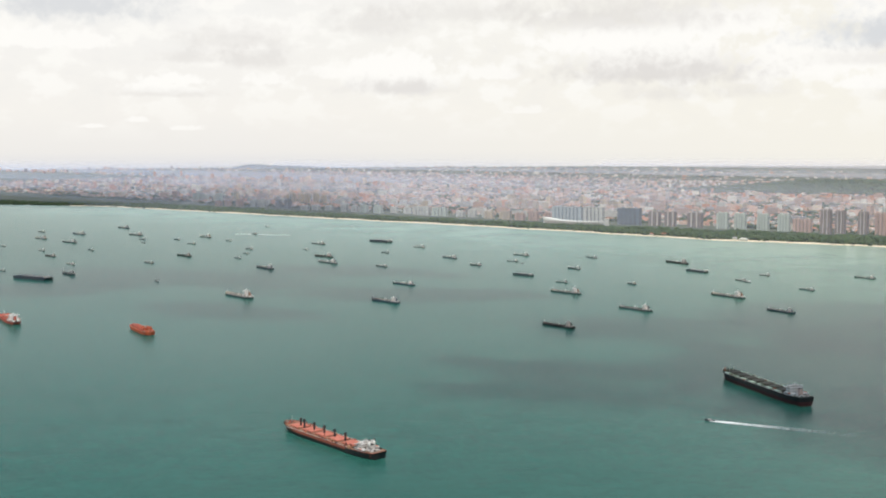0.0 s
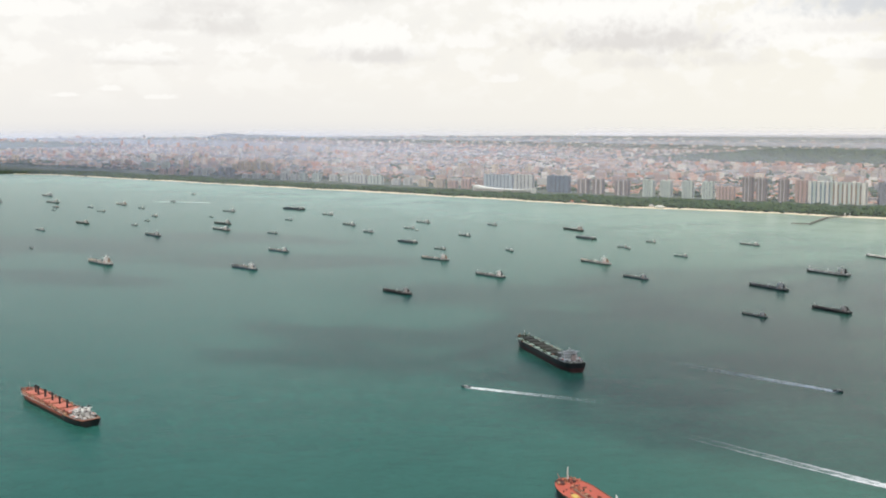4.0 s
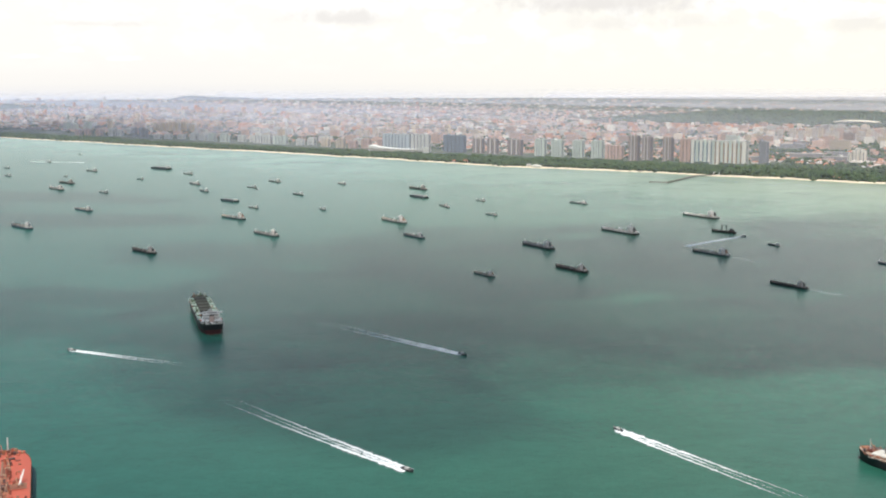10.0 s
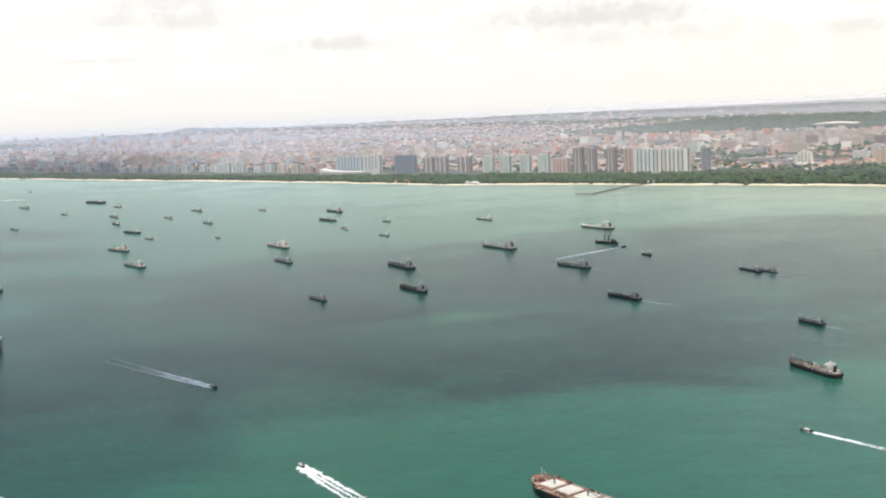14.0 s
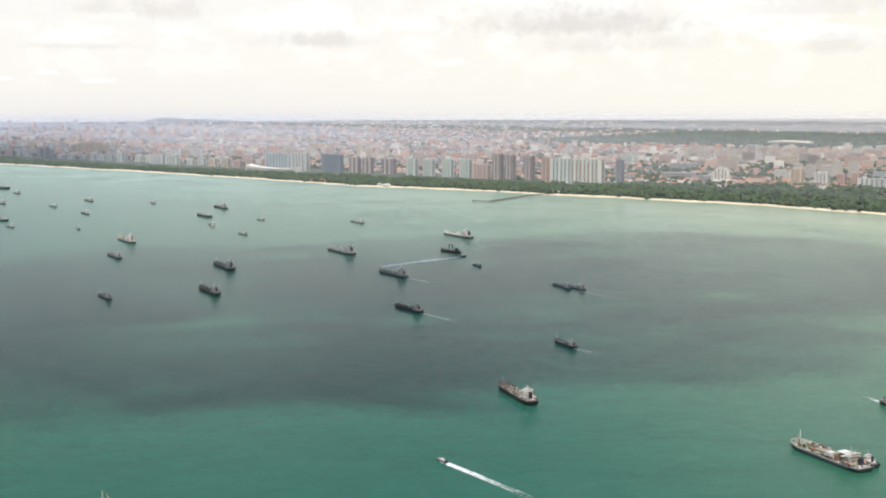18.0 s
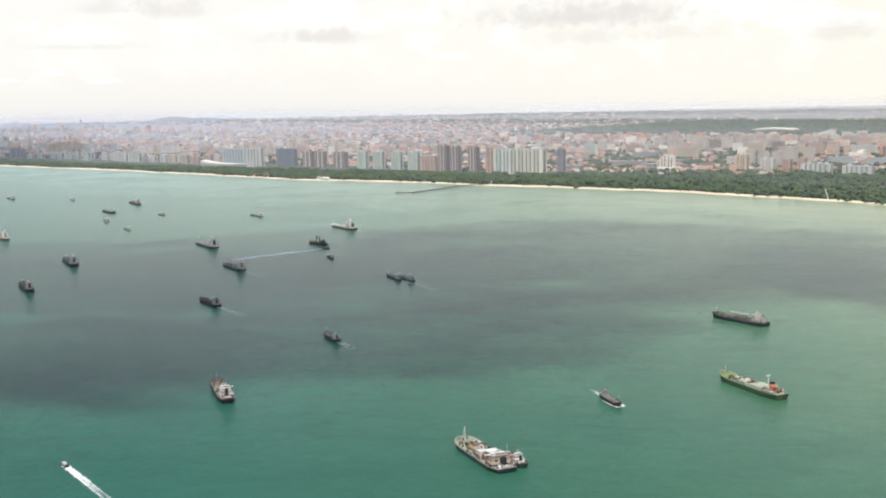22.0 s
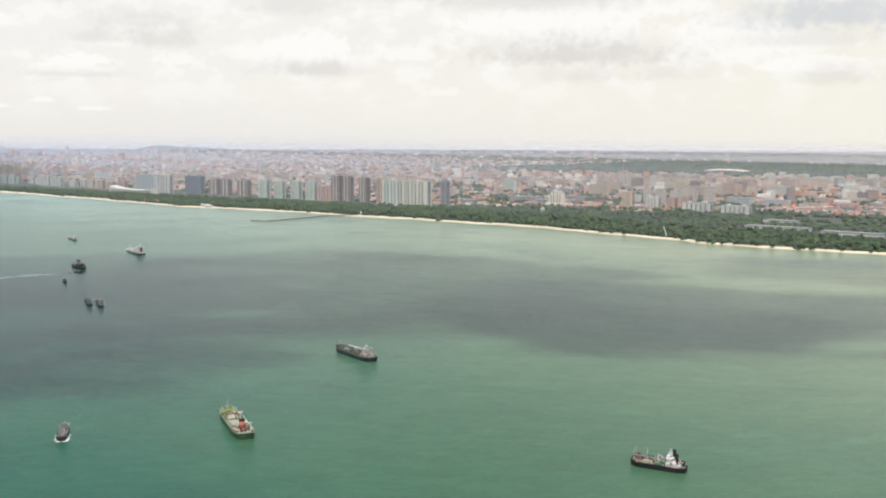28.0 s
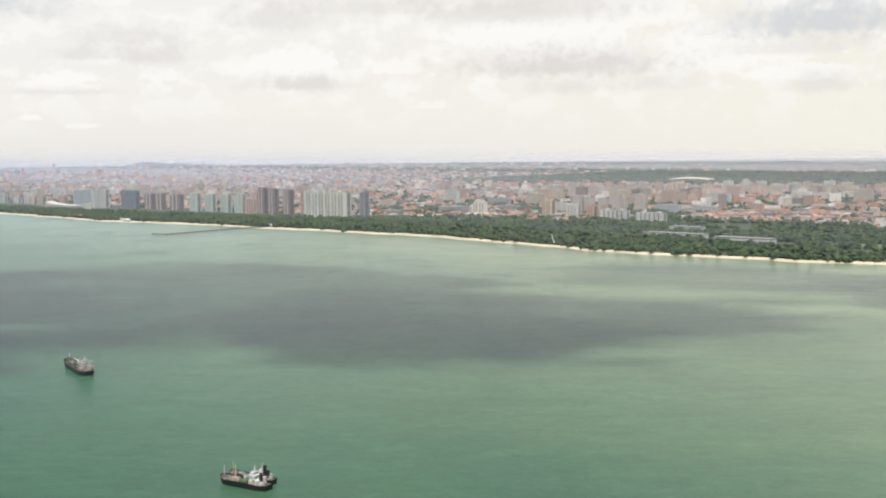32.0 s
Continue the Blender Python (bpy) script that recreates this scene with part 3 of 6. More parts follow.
def width_of_beach(u):
    if u < -760:
        return 0.6
    if 235 < u < 405:
        return 2.7 + 0.8 * math.sin(u * 0.043) + 0.5 * math.sin(u * 0.19)
    if u > 235:      # a row of small bays, each widening to a point of sand with trees down to the water beyond
        tips = (404, 452, 510, 574, 640, 705, 770, 835, 900)
        n = next(i for i, e in enumerate(tips) if u <= e or e == 900)
        f = (u - tips[n - 1]) / (tips[n] - tips[n - 1])
        return 0.15 if f < 0.25 else 0.5 + 1.9 * (f - 0.25) ** 0.8
    return max(0.8, 3.4 + 2.2 * math.sin(u * 0.033 + 0.4) + 1.4 * math.sin(u * 0.11))


beach = sheet("beach", [[place(u, shore(u) - 1.0 + k * (width_of_beach(u) + 1.0), (-0.2, 0.30, 0.62, 1.02)[i]) for u in range(-1100, 900, 4)] for i, k in enumerate((0, 0.35, 0.7, 1.0))], M["sand"])
tagged(beach, "narrow strip of pale yellow sand at the water's edge", "beach", kind="structure")

# far sky, a wall of haze and cloud beyond the land
CENTRE, RING = (270.0, 50.0), 4690.0
me = bpy.data.meshes.new("backdrop")
az = [30 + 2 * i for i in range(66)]
zs = [-20, 60, 150, 300, 500, 700, 780, 860]
verts = [(CENTRE[0] + RING * math.cos(radians(a)), CENTRE[1] + RING * math.sin(radians(a)), z) for z in zs for a in az]
faces = [(i * 66 + j, i * 66 + j + 1, i * 66 + 66 + j + 1, i * 66 + 66 + j) for i in range(len(zs) - 1) for j in range(65)]
me.from_pydata(verts, [], faces)
uvs = me.uv_layers.new(name="UVMap")
for lp in me.loops:
    uvs.data[lp.index].uv = (az[lp.vertex_index % 66], zs[lp.vertex_index // 66] / 100)
me.materials.append(M["sky"])
me.shade_smooth()
tagged(new("backdrop", me), "hazy bright sky with flat-based grey and white clouds", "sky", kind="structure")

# clouds high overhead, that shade parts of the sea
def cloud(x, y, rx, ry, turn, seed, material):
    """A cumulus bank, a shallow dome of vapour, whose shade falls round x, y."""
    bm = bmesh.new()
    lay = bm.loops.layers.uv.new("UVMap")
    n, m, rings = 7, 20, []
    for i in range(n + 1):
        ring = []
        for j in range(m):
            r, a = 1.1 * (i + 0.02) / n, 6.2832 * j / m
            puff = (1 - (i / n) ** 2) * (9 + 5 * noise.noise(Vector((r * 3 * math.cos(a), r * 3 * math.sin(a), seed))))
            ring.append((bm.verts.new((rx * r * math.cos(a), ry * r * math.sin(a), puff)), (r * math.cos(a), r * math.sin(a))))
        rings.append(ring)
    for i in range(n):
        for j in range(m):
            q = (rings[i][j], rings[i + 1][j], rings[i + 1][(j + 1) % m], rings[i][(j + 1) % m])
            f = bm.faces.new([v[0] for v in q])
            for lp, v in zip(f.loops, q):
                lp[lay].uv = v[1]
    me = mesh_of(bm, "cloud", True)
    me.materials.append(material)
    ob = new("cloud", me)
    z = 950.0
    ob.matrix_world = pose(x + SUN.x / SUN.z * z, y + SUN.y / SUN.z * z, z, 0, 0, turn)
    return tagged(ob, "white fair-weather cumulus cloud high over the sea", "cloud", "cumulus clouds", "stuff")


BANKS = ((430, 505, 135, 110, 15), (335, 455, 110, 95, 0), (235, 455, 105, 80, 0), (252, 345, 105, 50, -8), (150, 400, 90, 62, 0), (165, 330, 60, 44, 0), (335, 345, 70, 50, 30))
WISPS = ((410, 395, 75, 45, 38), (395, 350, 50, 30, 35), (158, 262, 50, 36, -40), (115, 300, 50, 30, -40), (100, 490, 85, 45, -10), (190, 535, 85, 50, 0), (520, 455, 75, 80, 0), (530, 405, 70, 40, 0), (300, 560, 95, 55, 0), (478, 425, 72, 50, 25), (540, 412, 78, 56, 0), (602, 432, 62, 42, 25), (390, 322, 34, 14, 10), (650, 540, 110, 60, -40), (730, 470, 90, 60, -40), (400, 590, 90, 46, 10), (42, 355, 60, 24, -20), (62, 392, 42, 18, -40), (18, 402, 38, 15, -45), (-20, 615, 100, 38, -10),
        (-60, 735, 90, 44, -20), (-180, 705, 130, 54, -20), (-245, 645, 85, 42, 0), (-108, 548, 65, 28, -30), (255, 315, 90, 34, -5), (200, 300, 65, 30, -10), (-330, 1790, 330, 170, -43), (-640, 1900, 380, 260, -43), (-200, 1560, 200, 90, -43), (570, 435, 100, 60, 0))
for i, c in enumerate(BANKS + WISPS):
    cloud(*c, 11 + i, M["thick_cloud" if i < len(BANKS) else "thin_cloud"])

# haze over the land, thicker with distance: added see-through sheets stand in for air
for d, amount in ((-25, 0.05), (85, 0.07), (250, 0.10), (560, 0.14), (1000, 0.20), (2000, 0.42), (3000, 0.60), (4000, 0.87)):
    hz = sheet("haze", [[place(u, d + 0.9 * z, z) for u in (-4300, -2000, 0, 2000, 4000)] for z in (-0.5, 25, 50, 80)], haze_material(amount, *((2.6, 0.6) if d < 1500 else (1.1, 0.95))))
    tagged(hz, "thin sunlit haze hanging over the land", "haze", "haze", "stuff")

# low wooded hill on the horizon, with haze painted into its colour
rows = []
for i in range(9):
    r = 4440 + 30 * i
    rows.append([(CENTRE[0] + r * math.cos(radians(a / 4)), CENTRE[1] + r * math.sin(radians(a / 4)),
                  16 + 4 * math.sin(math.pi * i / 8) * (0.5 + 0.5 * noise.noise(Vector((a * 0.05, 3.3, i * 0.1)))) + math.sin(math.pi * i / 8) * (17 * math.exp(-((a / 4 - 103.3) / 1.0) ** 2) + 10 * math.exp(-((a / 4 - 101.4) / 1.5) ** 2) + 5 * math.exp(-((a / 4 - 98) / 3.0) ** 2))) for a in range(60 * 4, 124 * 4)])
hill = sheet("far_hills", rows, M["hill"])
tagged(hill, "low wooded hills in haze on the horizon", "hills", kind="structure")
# ---------------------------------------------------------------- ships
def hull_rows(L, B, F, sheer, full=0.80, n=25):
    """Stations from stern to bow: place, half breadth at deck and at the waterline, deck height."""
    out = []
    for i in range(n):
        s = i / (n - 1)
        s = s if s < 0.5 else 0.5 + 0.5 * (1 - (1 - (s - 0.5) * 2) ** 1.5)
        stern = min(1.0, 0.74 + 0.26 * math.sin(min(1, s / 0.14) * 1.5708))
        k = max(0.0, (s - full) / (1 - full))
        bow = math.sqrt(max(0.0, 1 - k ** 2.2))
        kw = max(0.0, (s - full + 0.05) / (0.99 - full + 0.05))
        bow_w = max(0.0, 1 - kw ** 1.7) ** 0.7 if kw < 1 else 0.0
        sw = min(1.0, 0.45 + 0.55 * math.sin(min(1, s / 0.2) * 1.5708))
        z = F * (1 + sheer * max(0.0, (s - 0.82) / 0.18) + 0.12 * max(0.0, (0.16 - s) / 0.16))
        out.append((-L / 2 + L * s, B / 2 * stern * max(0.03, bow), B / 2 * sw * max(0.02, bow_w), z))
    return out


def strake(rows, lo, hi, lip=0.0):
    """Both sides of the hull between two fractions of its height, closed at stern and bow."""
    bm = bmesh.new()
    ring = []
    for x, bd, bw, z in rows:
        pts = []
        for side in (1, -1):
            for f in (lo, hi):
                if f < 0:
                    pts.append(bm.verts.new((x, side * bw * 0.92, f)))
                else:
                    b = bw + (bd - bw) * f ** 0.6
                    pts.append(bm.verts.new((x + 0.0, side * b, z * f + (lip if f == 1 else 0))))
        ring.append(pts)
    for a, b in zip(ring, ring[1:]):
        bm.faces.new((a[0], b[0], b[1], a[1]))
        bm.faces.new((a[3], b[3], b[2], a[2]))
    a = ring[0]
    bm.faces.new((a[2], a[0], a[1], a[3]))
    a = ring[-1]
    bm.faces.new((a[0], a[2], a[3], a[1]))
    return bm


def deck_mesh(rows, drop=0.06, inset=0.03):
    bm = bmesh.new()
    prev = None
    for x, bd, bw, z in rows:
        cur = [bm.verts.new((x, s * max(0.02, bd - inset), z - drop)) for s in (1, 0, -1)]
        if prev:
            for i in (0, 1):
                bm.faces.new((prev[i], prev[i + 1], cur[i + 1], cur[i]))
        prev = cur
    bmesh.ops.recalc_face_normals(bm, faces=bm.faces)
    return bm


def shell(ship, L, B, F, hull, bottom, deck, sheer=0.35, lip=0.1, water=0.22, full=0.8, edge=None):
    rows = hull_rows(L, B, F, sheer, full)
    part("hull", strake(rows, water, 0.93), hull, ship, smooth=True)
    part("sheer_strake", strake(rows, 0.93, 1.0, lip), edge or hull, ship, smooth=True)
    part("boot_top", strake(rows, -0.5, water), bottom, ship, smooth=True)
    part("deck", deck_mesh(rows), deck, ship)
    return rows


def house(ship, x, B, F, H, k, paint, funnel, tiers=3, mast=True, boats=True, top=None, band=None):
    """Superstructure stepped up from aft: tiers with window rows and overhanging decks, bridge with wings, a funnel of its own behind, masts, lifeboats. k is its length."""
    h = H / (tiers + 0.7)
    z = F
    part("aft_house", block(x - 0.55 * k, 0, F - 0.02, k * 0.75, B * 0.5, h * 0.7), paint, ship)
    for i in range(tiers):
        w, d = (B * 0.86, k * 0.95) if i == 0 else (B * (0.70 - 0.04 * i), k * (0.60 - 0.04 * i))
        cx = x + (0.86 * k - d) / 2
        t = part("tier", block(cx, 0, z, d, w, h), paint, ship)
        part("window_band", block(cx, 0, z + h * 0.45, d + 0.05, w * 0.82, h * 0.15), M["cabin"], t, "dim row of cabin windows")
        part("window_band", block(cx, 0, z + h * 0.46, d * 0.72, w + 0.05, h * 0.13), M["cabin"], t, "dim row of side windows")
        z += h
        part("walkway", block(cx - 0.03 * k, 0, z - 0.03, d * 1.06, w * 1.03, 0.06), top or paint, t)
    bridge = part("bridge", block(x + 0.24 * k, 0, z + 0.05, k * 0.34, B * 0.56, h * 0.62, 0.94), paint, ship)
    part("window_band", block(x + 0.24 * k, 0, z + h * 0.30, k * 0.34 + 0.05, B * 0.52, h * 0.2), M["glass"], bridge, "dark wheelhouse windows")
    for s in (1, -1):
        part("bridge_wing", block(x + 0.29 * k, s * B * 0.385, z + 0.03, k * 0.17, B * 0.21, h * 0.22), paint, bridge)
    if mast:
        bm = pipe((x + 0.18 * k, 0, z + h * 0.6), (x + 0.18 * k, 0, z + h * 2.2), 0.03 * k + 0.035, 0.04)
        tube(bm, (x + 0.18 * k, -0.13 * B, z + h * 1.5), (x + 0.18 * k, 0.13 * B, z + h * 1.5), 0.045)
        tube(bm, (x + 0.18 * k, -0.08 * B, z + h * 1.05), (x + 0.18 * k, 0.08 * B, z + h * 1.05), 0.045)
        part("mast", bm, paint, ship)
        part("radar", block(x + 0.24 * k, 0, z + h * 0.95, 0.06 * k, 0.16 * B, 0.07), M["white"], ship)
        part("satellite_dome", pipe((x + 0.05 * k, 0.18 * B, z + 0.05), (x + 0.05 * k, 0.18 * B, z + h * 0.5), 0.035 * B + 0.03, 0.02 * B, 8), M["white"], ship)
    fz = F + h * 0.65
    f = part("funnel", block(x - 0.58 * k, 0, fz, k * 0.25, B * 0.2, H * 0.64, 0.86), funnel, ship)
    if band:
        part("funnel_band", block(x - 0.58 * k, 0, fz + H * 0.28, k * 0.252, B * 0.202, H * 0.17, 0.95), band, f, "painted funnel band")
    part("funnel_top", block(x - 0.58 * k, 0, fz + H * 0.64, k * 0.2, B * 0.15, H * 0.08), M["black"], f, "sooty black funnel top")
    part("ventilator", pipe((x - 0.4 * k, B * 0.26, F), (x - 0.4 * k, B * 0.26, F + h * 1.2), 0.035 * B, 0.045 * B, 8), paint, ship)
    part("stern_winch", block(x - 0.98 * k, 0, F, k * 0.1, B * 0.4, h * 0.3), M["steel"], ship)
    rng = random.Random(int(B * 100 + H * 10))
    bm = bmesh.new()
    for i in range(26):
        gx, gy, g = x + k * rng.uniform(-0.95, 0.1), B * rng.uniform(-0.36, 0.36), rng.uniform(0.02, 0.05) * B + 0.05
        base = F + h * (0.98 if gx > x - 0.06 * k else 0.68 if abs(gy) < 0.24 * B and gx > x - 0.9 * k else -0.02)
        if rng.random() < 0.5:
            box(bm, gx, gy, base, g * rng.uniform(1, 2.6), g * rng.uniform(0.8, 2), g * rng.uniform(0.7, 1.8), 0.9)
        else:
            tube(bm, (gx, gy, base), (gx, gy, base + g * rng.uniform(1.5, 4)), g * 0.3, g * 0.36, 5)
    tagged(part("house_gear", bm, M["fittings"], ship, "small vents, lockers and posts round the house"), kind="stuff")
    if boats:
        for s in (1, -1):
            b = part("lifeboat", block(x - 0.2 * k, s * B * 0.41, F + h * 0.85, k * 0.32, B * 0.075, h * 0.34, 0.7), M["orange"], ship, "orange enclosed lifeboat")
            part("davit", pipe((x - 0.2 * k, s * B * 0.40, F), (x - 0.2 * k, s * B * 0.43, F + h * 1.3), 0.03 + 0.006 * B, n=5), M["steel"], b)


def clutter(ship, L, B, F, n, seed, x0=-0.24, x1=0.36, wide=0.42, inner=0.1, paint=None):
    """Valves, winches, vents, lockers, rails and drums standing about the deck, too small to pick apart."""
    rng = random.Random(seed)
    bm = bmesh.new()
    for i in range(n):
        x, y = L * rng.uniform(x0, x1), B * rng.uniform(inner, wide) * rng.choice((1, -1))
        s = rng.uniform(0.018, 0.05) * B + 0.06
        k = rng.random()
        if k < 0.35:
            tube(bm, (x, y, F - 0.08), (x, y, F + s * rng.uniform(1.0, 3.2)), s * 0.4, s * 0.5, 5)
        elif k < 0.75:
            box(bm, x, y, F - 0.08, s * rng.uniform(1.2, 4), s * rng.uniform(0.8, 2), s * rng.uniform(0.8, 2.0), 0.95)
        elif k < 0.9:
            tube(bm, (x, y - s * 1.5, F + s * 0.5), (x, y + s * 1.5, F + s * 0.5), s * 0.5, n=5)
        else:
            tube(bm, (x, y, F), (x + s * 3, y + s, F + s * rng.uniform(2, 4)), s * 0.22, n=4)
    tagged(part("deck_gear", bm, paint or M["fittings"], ship, "small winches, vents, lockers and pipes on deck"), kind="stuff")


def bow_gear(ship, L, F, sheer, B, paint, high=1.0):
    high = high * 1.3
    zb = F * (1 + sheer * 0.9)
    part("foremast", pipe((L * 0.44, 0, F), (L * 0.44, 0, zb + 1.6 * high), 0.07 * high, 0.04), paint, ship)
    for s in (1, -1):
        part("windlass", block(L * 0.455, s * 0.14 * B, zb - 0.15, L * 0.018, B * 0.12, 0.3), M["steel"], ship)


def hatch(ship, x, F, l, b, h, coaming, cover):
    c = part("hatch", block(x, 0, F - 0.05, l, b, h * 0.55), coaming, ship)
    lid = part("cover", box(block(x - l * 0.252, 0, F - 0.05 + h * 0.55, l * 0.49, b * 1.03, h * 0.45, 0.97), x + l * 0.252, 0, F - 0.05 + h * 0.55, l * 0.49, b * 1.03, h * 0.45, 0.97), cover, c)
    return lid


def crane(ship, x, y, F, high, reach, paint, turn=0.0, jib=True):
    """Deck crane: pedestal, cab and a jib laid low."""
    c = part("deck_crane", pipe((x, y, F), (x, y, F + high * 0.8), 0.11 * high, 0.09 * high, 8), paint, ship)
    part("cab", block(x, y, F + high * 0.72, high * 0.22, high * 0.22, high * 0.28, 0.9), paint, c)
    if jib:
        part("jib", pipe((x, y, F + high * 0.85), (x + reach * math.cos(turn), y + reach * math.sin(turn), F + high * 0.62), 0.07 * high, 0.04 * high, 6), paint, c)


def bulk_carrier(L, B, F, label, hull, bottom, deck, coaming, cover, paint, funnel, holds, cranes, crane_paint, high, house_h, sheer=0.3, water=0.22, block_side=False, top=None, band=None, edge=None, fit=None, jibs=True):
    ship = thing("bulk_carrier", label, "cargo ship", "ships at anchor")
    shell(ship, L, B, F, hull, bottom, deck, sheer, water=water, edge=edge)
    x0, x1 = -L * 0.30, L * 0.42
    step = (x1 - x0) / holds
    for i in range(holds):
        lid = hatch(ship, x0 + step * (i + 0.5), F, step * 0.74, B * (0.5 if block_side else 0.58), 0.42 * F * 0.5 + 0.2, coaming, cover)
        if block_side:
            for s in (1, -1):
                part("side_panel", block(x0 + step * (i + 0.5), s * B * 0.375, F - 0.02, step * 0.5, B * 0.2, 0.42), M["pale_green"], ship, "pale green folded hatch panel")
    for i in range(cranes):
        crane(ship, x0 + step * (i * (holds - 1) / max(1, cranes - 1) * 0.98 + 1.0 - 0.5 * (i == cranes - 1)), 0, F, high, step * 0.75, crane_paint, 3.14 if i % 2 else 0.0, jibs)
    house(ship, -L * 0.375, B, F, house_h, L * 0.09, paint, funnel, 3, top=top, band=band)
    clutter(ship, L, B, F, 90, int(L * 7), -0.3, 0.42, 0.47, 0.31, fit)
    clutter(ship, L, B, F, 46, int(L * 9), -0.47, -0.27, 0.38, 0.0)
    clutter(ship, L, B, F * (1 + sheer * 0.6), 26, int(L * 5), 0.42, 0.47, 0.3, 0.0, fit)
    bow_gear(ship, L, F, sheer, B, paint)
    part("forecastle", block(L * 0.455, 0, F - 0.02, L * 0.05, B * 0.42, F * sheer * 0.75, 0.9), deck, ship)
    for s in (1, -1):
        part("rail", box(bmesh.new(), L * 0.05, s * B * 0.492, F + 0.02, L * 0.70, 0.05, 0.16), paint, ship)
    return ship


def tanker(L, B, F, label, hull, bottom, deck, paint, funnel, pipes, house_h, sheer=0.3, cargo_crane=True, trunk=False, name="oil_tanker", group="ships at anchor", water=0.2, detail=True, house_at=-0.34, house_k=0.13, top=None, band=None, jib=None, rim=None, fit=None):
    ship = thing(name, label, "tanker ship", group)
    shell(ship, L, B, F, hull, bottom, deck, sheer, water=water, edge=rim)
    zt = F
    if trunk:
        part("trunk_deck", block(L * 0.04, 0, F - 0.08, L * 0.62, B * 0.62, 0.30, 0.97), deck, ship)
        zt = F + 0.22
    bm = bmesh.new()
    for k in (-0.05, 0.0, 0.05):
        tube(bm, (-L * 0.27, k * B, zt + 0.12), (L * 0.36, k * B, zt + 0.12), 0.012 * B + 0.02, n=6)
    part("pipe_run", bm, pipes, ship)
    part("catwalk", block(L * 0.04, 0.1 * B, zt + 0.2, L * 0.62, 0.045 * B, 0.05), pipes, ship)
    bm = bmesh.new()
    for i in range(4):
        tube(bm, (L * (0.02 + 0.016 * i), -B * 0.42, zt + 0.22), (L * (0.02 + 0.016 * i), B * 0.42, zt + 0.22), 0.010 * B + 0.02, n=6)
    part("manifold", bm, pipes, ship)
    if detail:
        for i in range(7):
            x = -L * 0.24 + L * 0.092 * i
            for s in (1, -1):
                part("tank_hatch", pipe((x, s * B * 0.25, zt - 0.06), (x, s * B * 0.25, zt + 0.16), 0.03 * B, n=8), pipes, ship)
    if cargo_crane:
        crane(ship, L * 0.0, B * 0.0, zt, 0.17 * B + 0.55, L * 0.13, jib or paint, 3.0)
    house(ship, L * house_at, B, F, house_h, L * house_k, paint, funnel, 3 if L > 12 else 2, boats=L > 9, top=top, band=band)
    clutter(ship, L, B, zt, (110 if L < 40 else 26) if detail else 26, int(L * 11 + F * 100), paint=fit, inner=0.02)
    clutter(ship, L, B, F, 46 if detail else 16, int(L * 13 + F * 100), house_at - house_k, house_at + house_k, 0.40, 0.0)
    bow_gear(ship, L, F, sheer, B, paint, 0.7)
    for s in (1, -1):
        part("bulwark", block(L * 0.0, s * B * 0.487, F + 0.02, L * 0.6, 0.05, 0.14), rim or hull, ship)
        part("hose_post", pipe((L * 0.09, s * B * 0.3, zt), (L * 0.09, s * B * 0.3, zt + 0.14 * B + 0.3), 0.05, 0.04, 6), paint, ship)
    part("forecastle", block(L * 0.445, 0, F - 0.02, L * 0.06, B * 0.45, F * sheer * 0.8, 0.85), deck, ship)
    return ship


def lighter(L, label, hull, load):
    ship = thing("barge", label, "barge", "small craft")
    B, F = L * 0.24, L * 0.06
    bm = bmesh.new()
    for z, k in ((-0.3, 0.9), (F, 1.0)):
        for a, b in ((-1, -1), (1, -1), (1, 1), (-1, 1)):
            bm.verts.new((a * L / 2 * k, b * B / 2, z))
    bm.verts.ensure_lookup_table()
    for f in ((3, 2, 1, 0), (4, 5, 6, 7), (0, 1, 5, 4), (1, 2, 6, 5), (2, 3, 7, 6), (3, 0, 4, 7)):
        bm.faces.new([bm.verts[i] for i in f])
    part("hull", bm, hull, ship)
    for s in (1, -1):
        part("coaming", block(0, s * B * 0.4, F, L * 0.8, B * 0.05, 0.35), hull, ship)
    part("cargo", block(0, 0, F, L * 0.76, B * 0.7, 0.3, 0.8), load, ship)
    part("deckhouse", block(-L * 0.43, 0, F, L * 0.07, B * 0.6, 0.9), M["dirty"], ship)
    return ship


def speedboat(x, y, heading, L, label):
    ship = thing("speedboat", label, "motorboat", "small craft")
    B, F = L * 0.27, L * 0.09
    shell(ship, L, B, F, M["dark"], M["black"], M["grey"], 0.5, 0.05, full=0.6)
    c = part("cabin", block(L * 0.02, 0, F, L * 0.34, B * 0.7, L * 0.09, 0.85), M["dirty"], ship)
    part("windscreen", block(L * 0.16, 0, F + L * 0.03, L * 0.08, B * 0.62, L * 0.045, 0.9), M["glass"], c)
    part("engine_cover", block(-L * 0.36, 0, F, L * 0.12, B * 0.5, L * 0.05, 0.9), M["black"], ship)
    part("mast", pipe((-L * 0.08, 0, F + L * 0.09), (-L * 0.1, 0, F + L * 0.2), 0.03, 0.02), M["steel"], ship)
    ship.matrix_world = pose(x, y, 0.05, 0, -2.0, heading)
    return ship


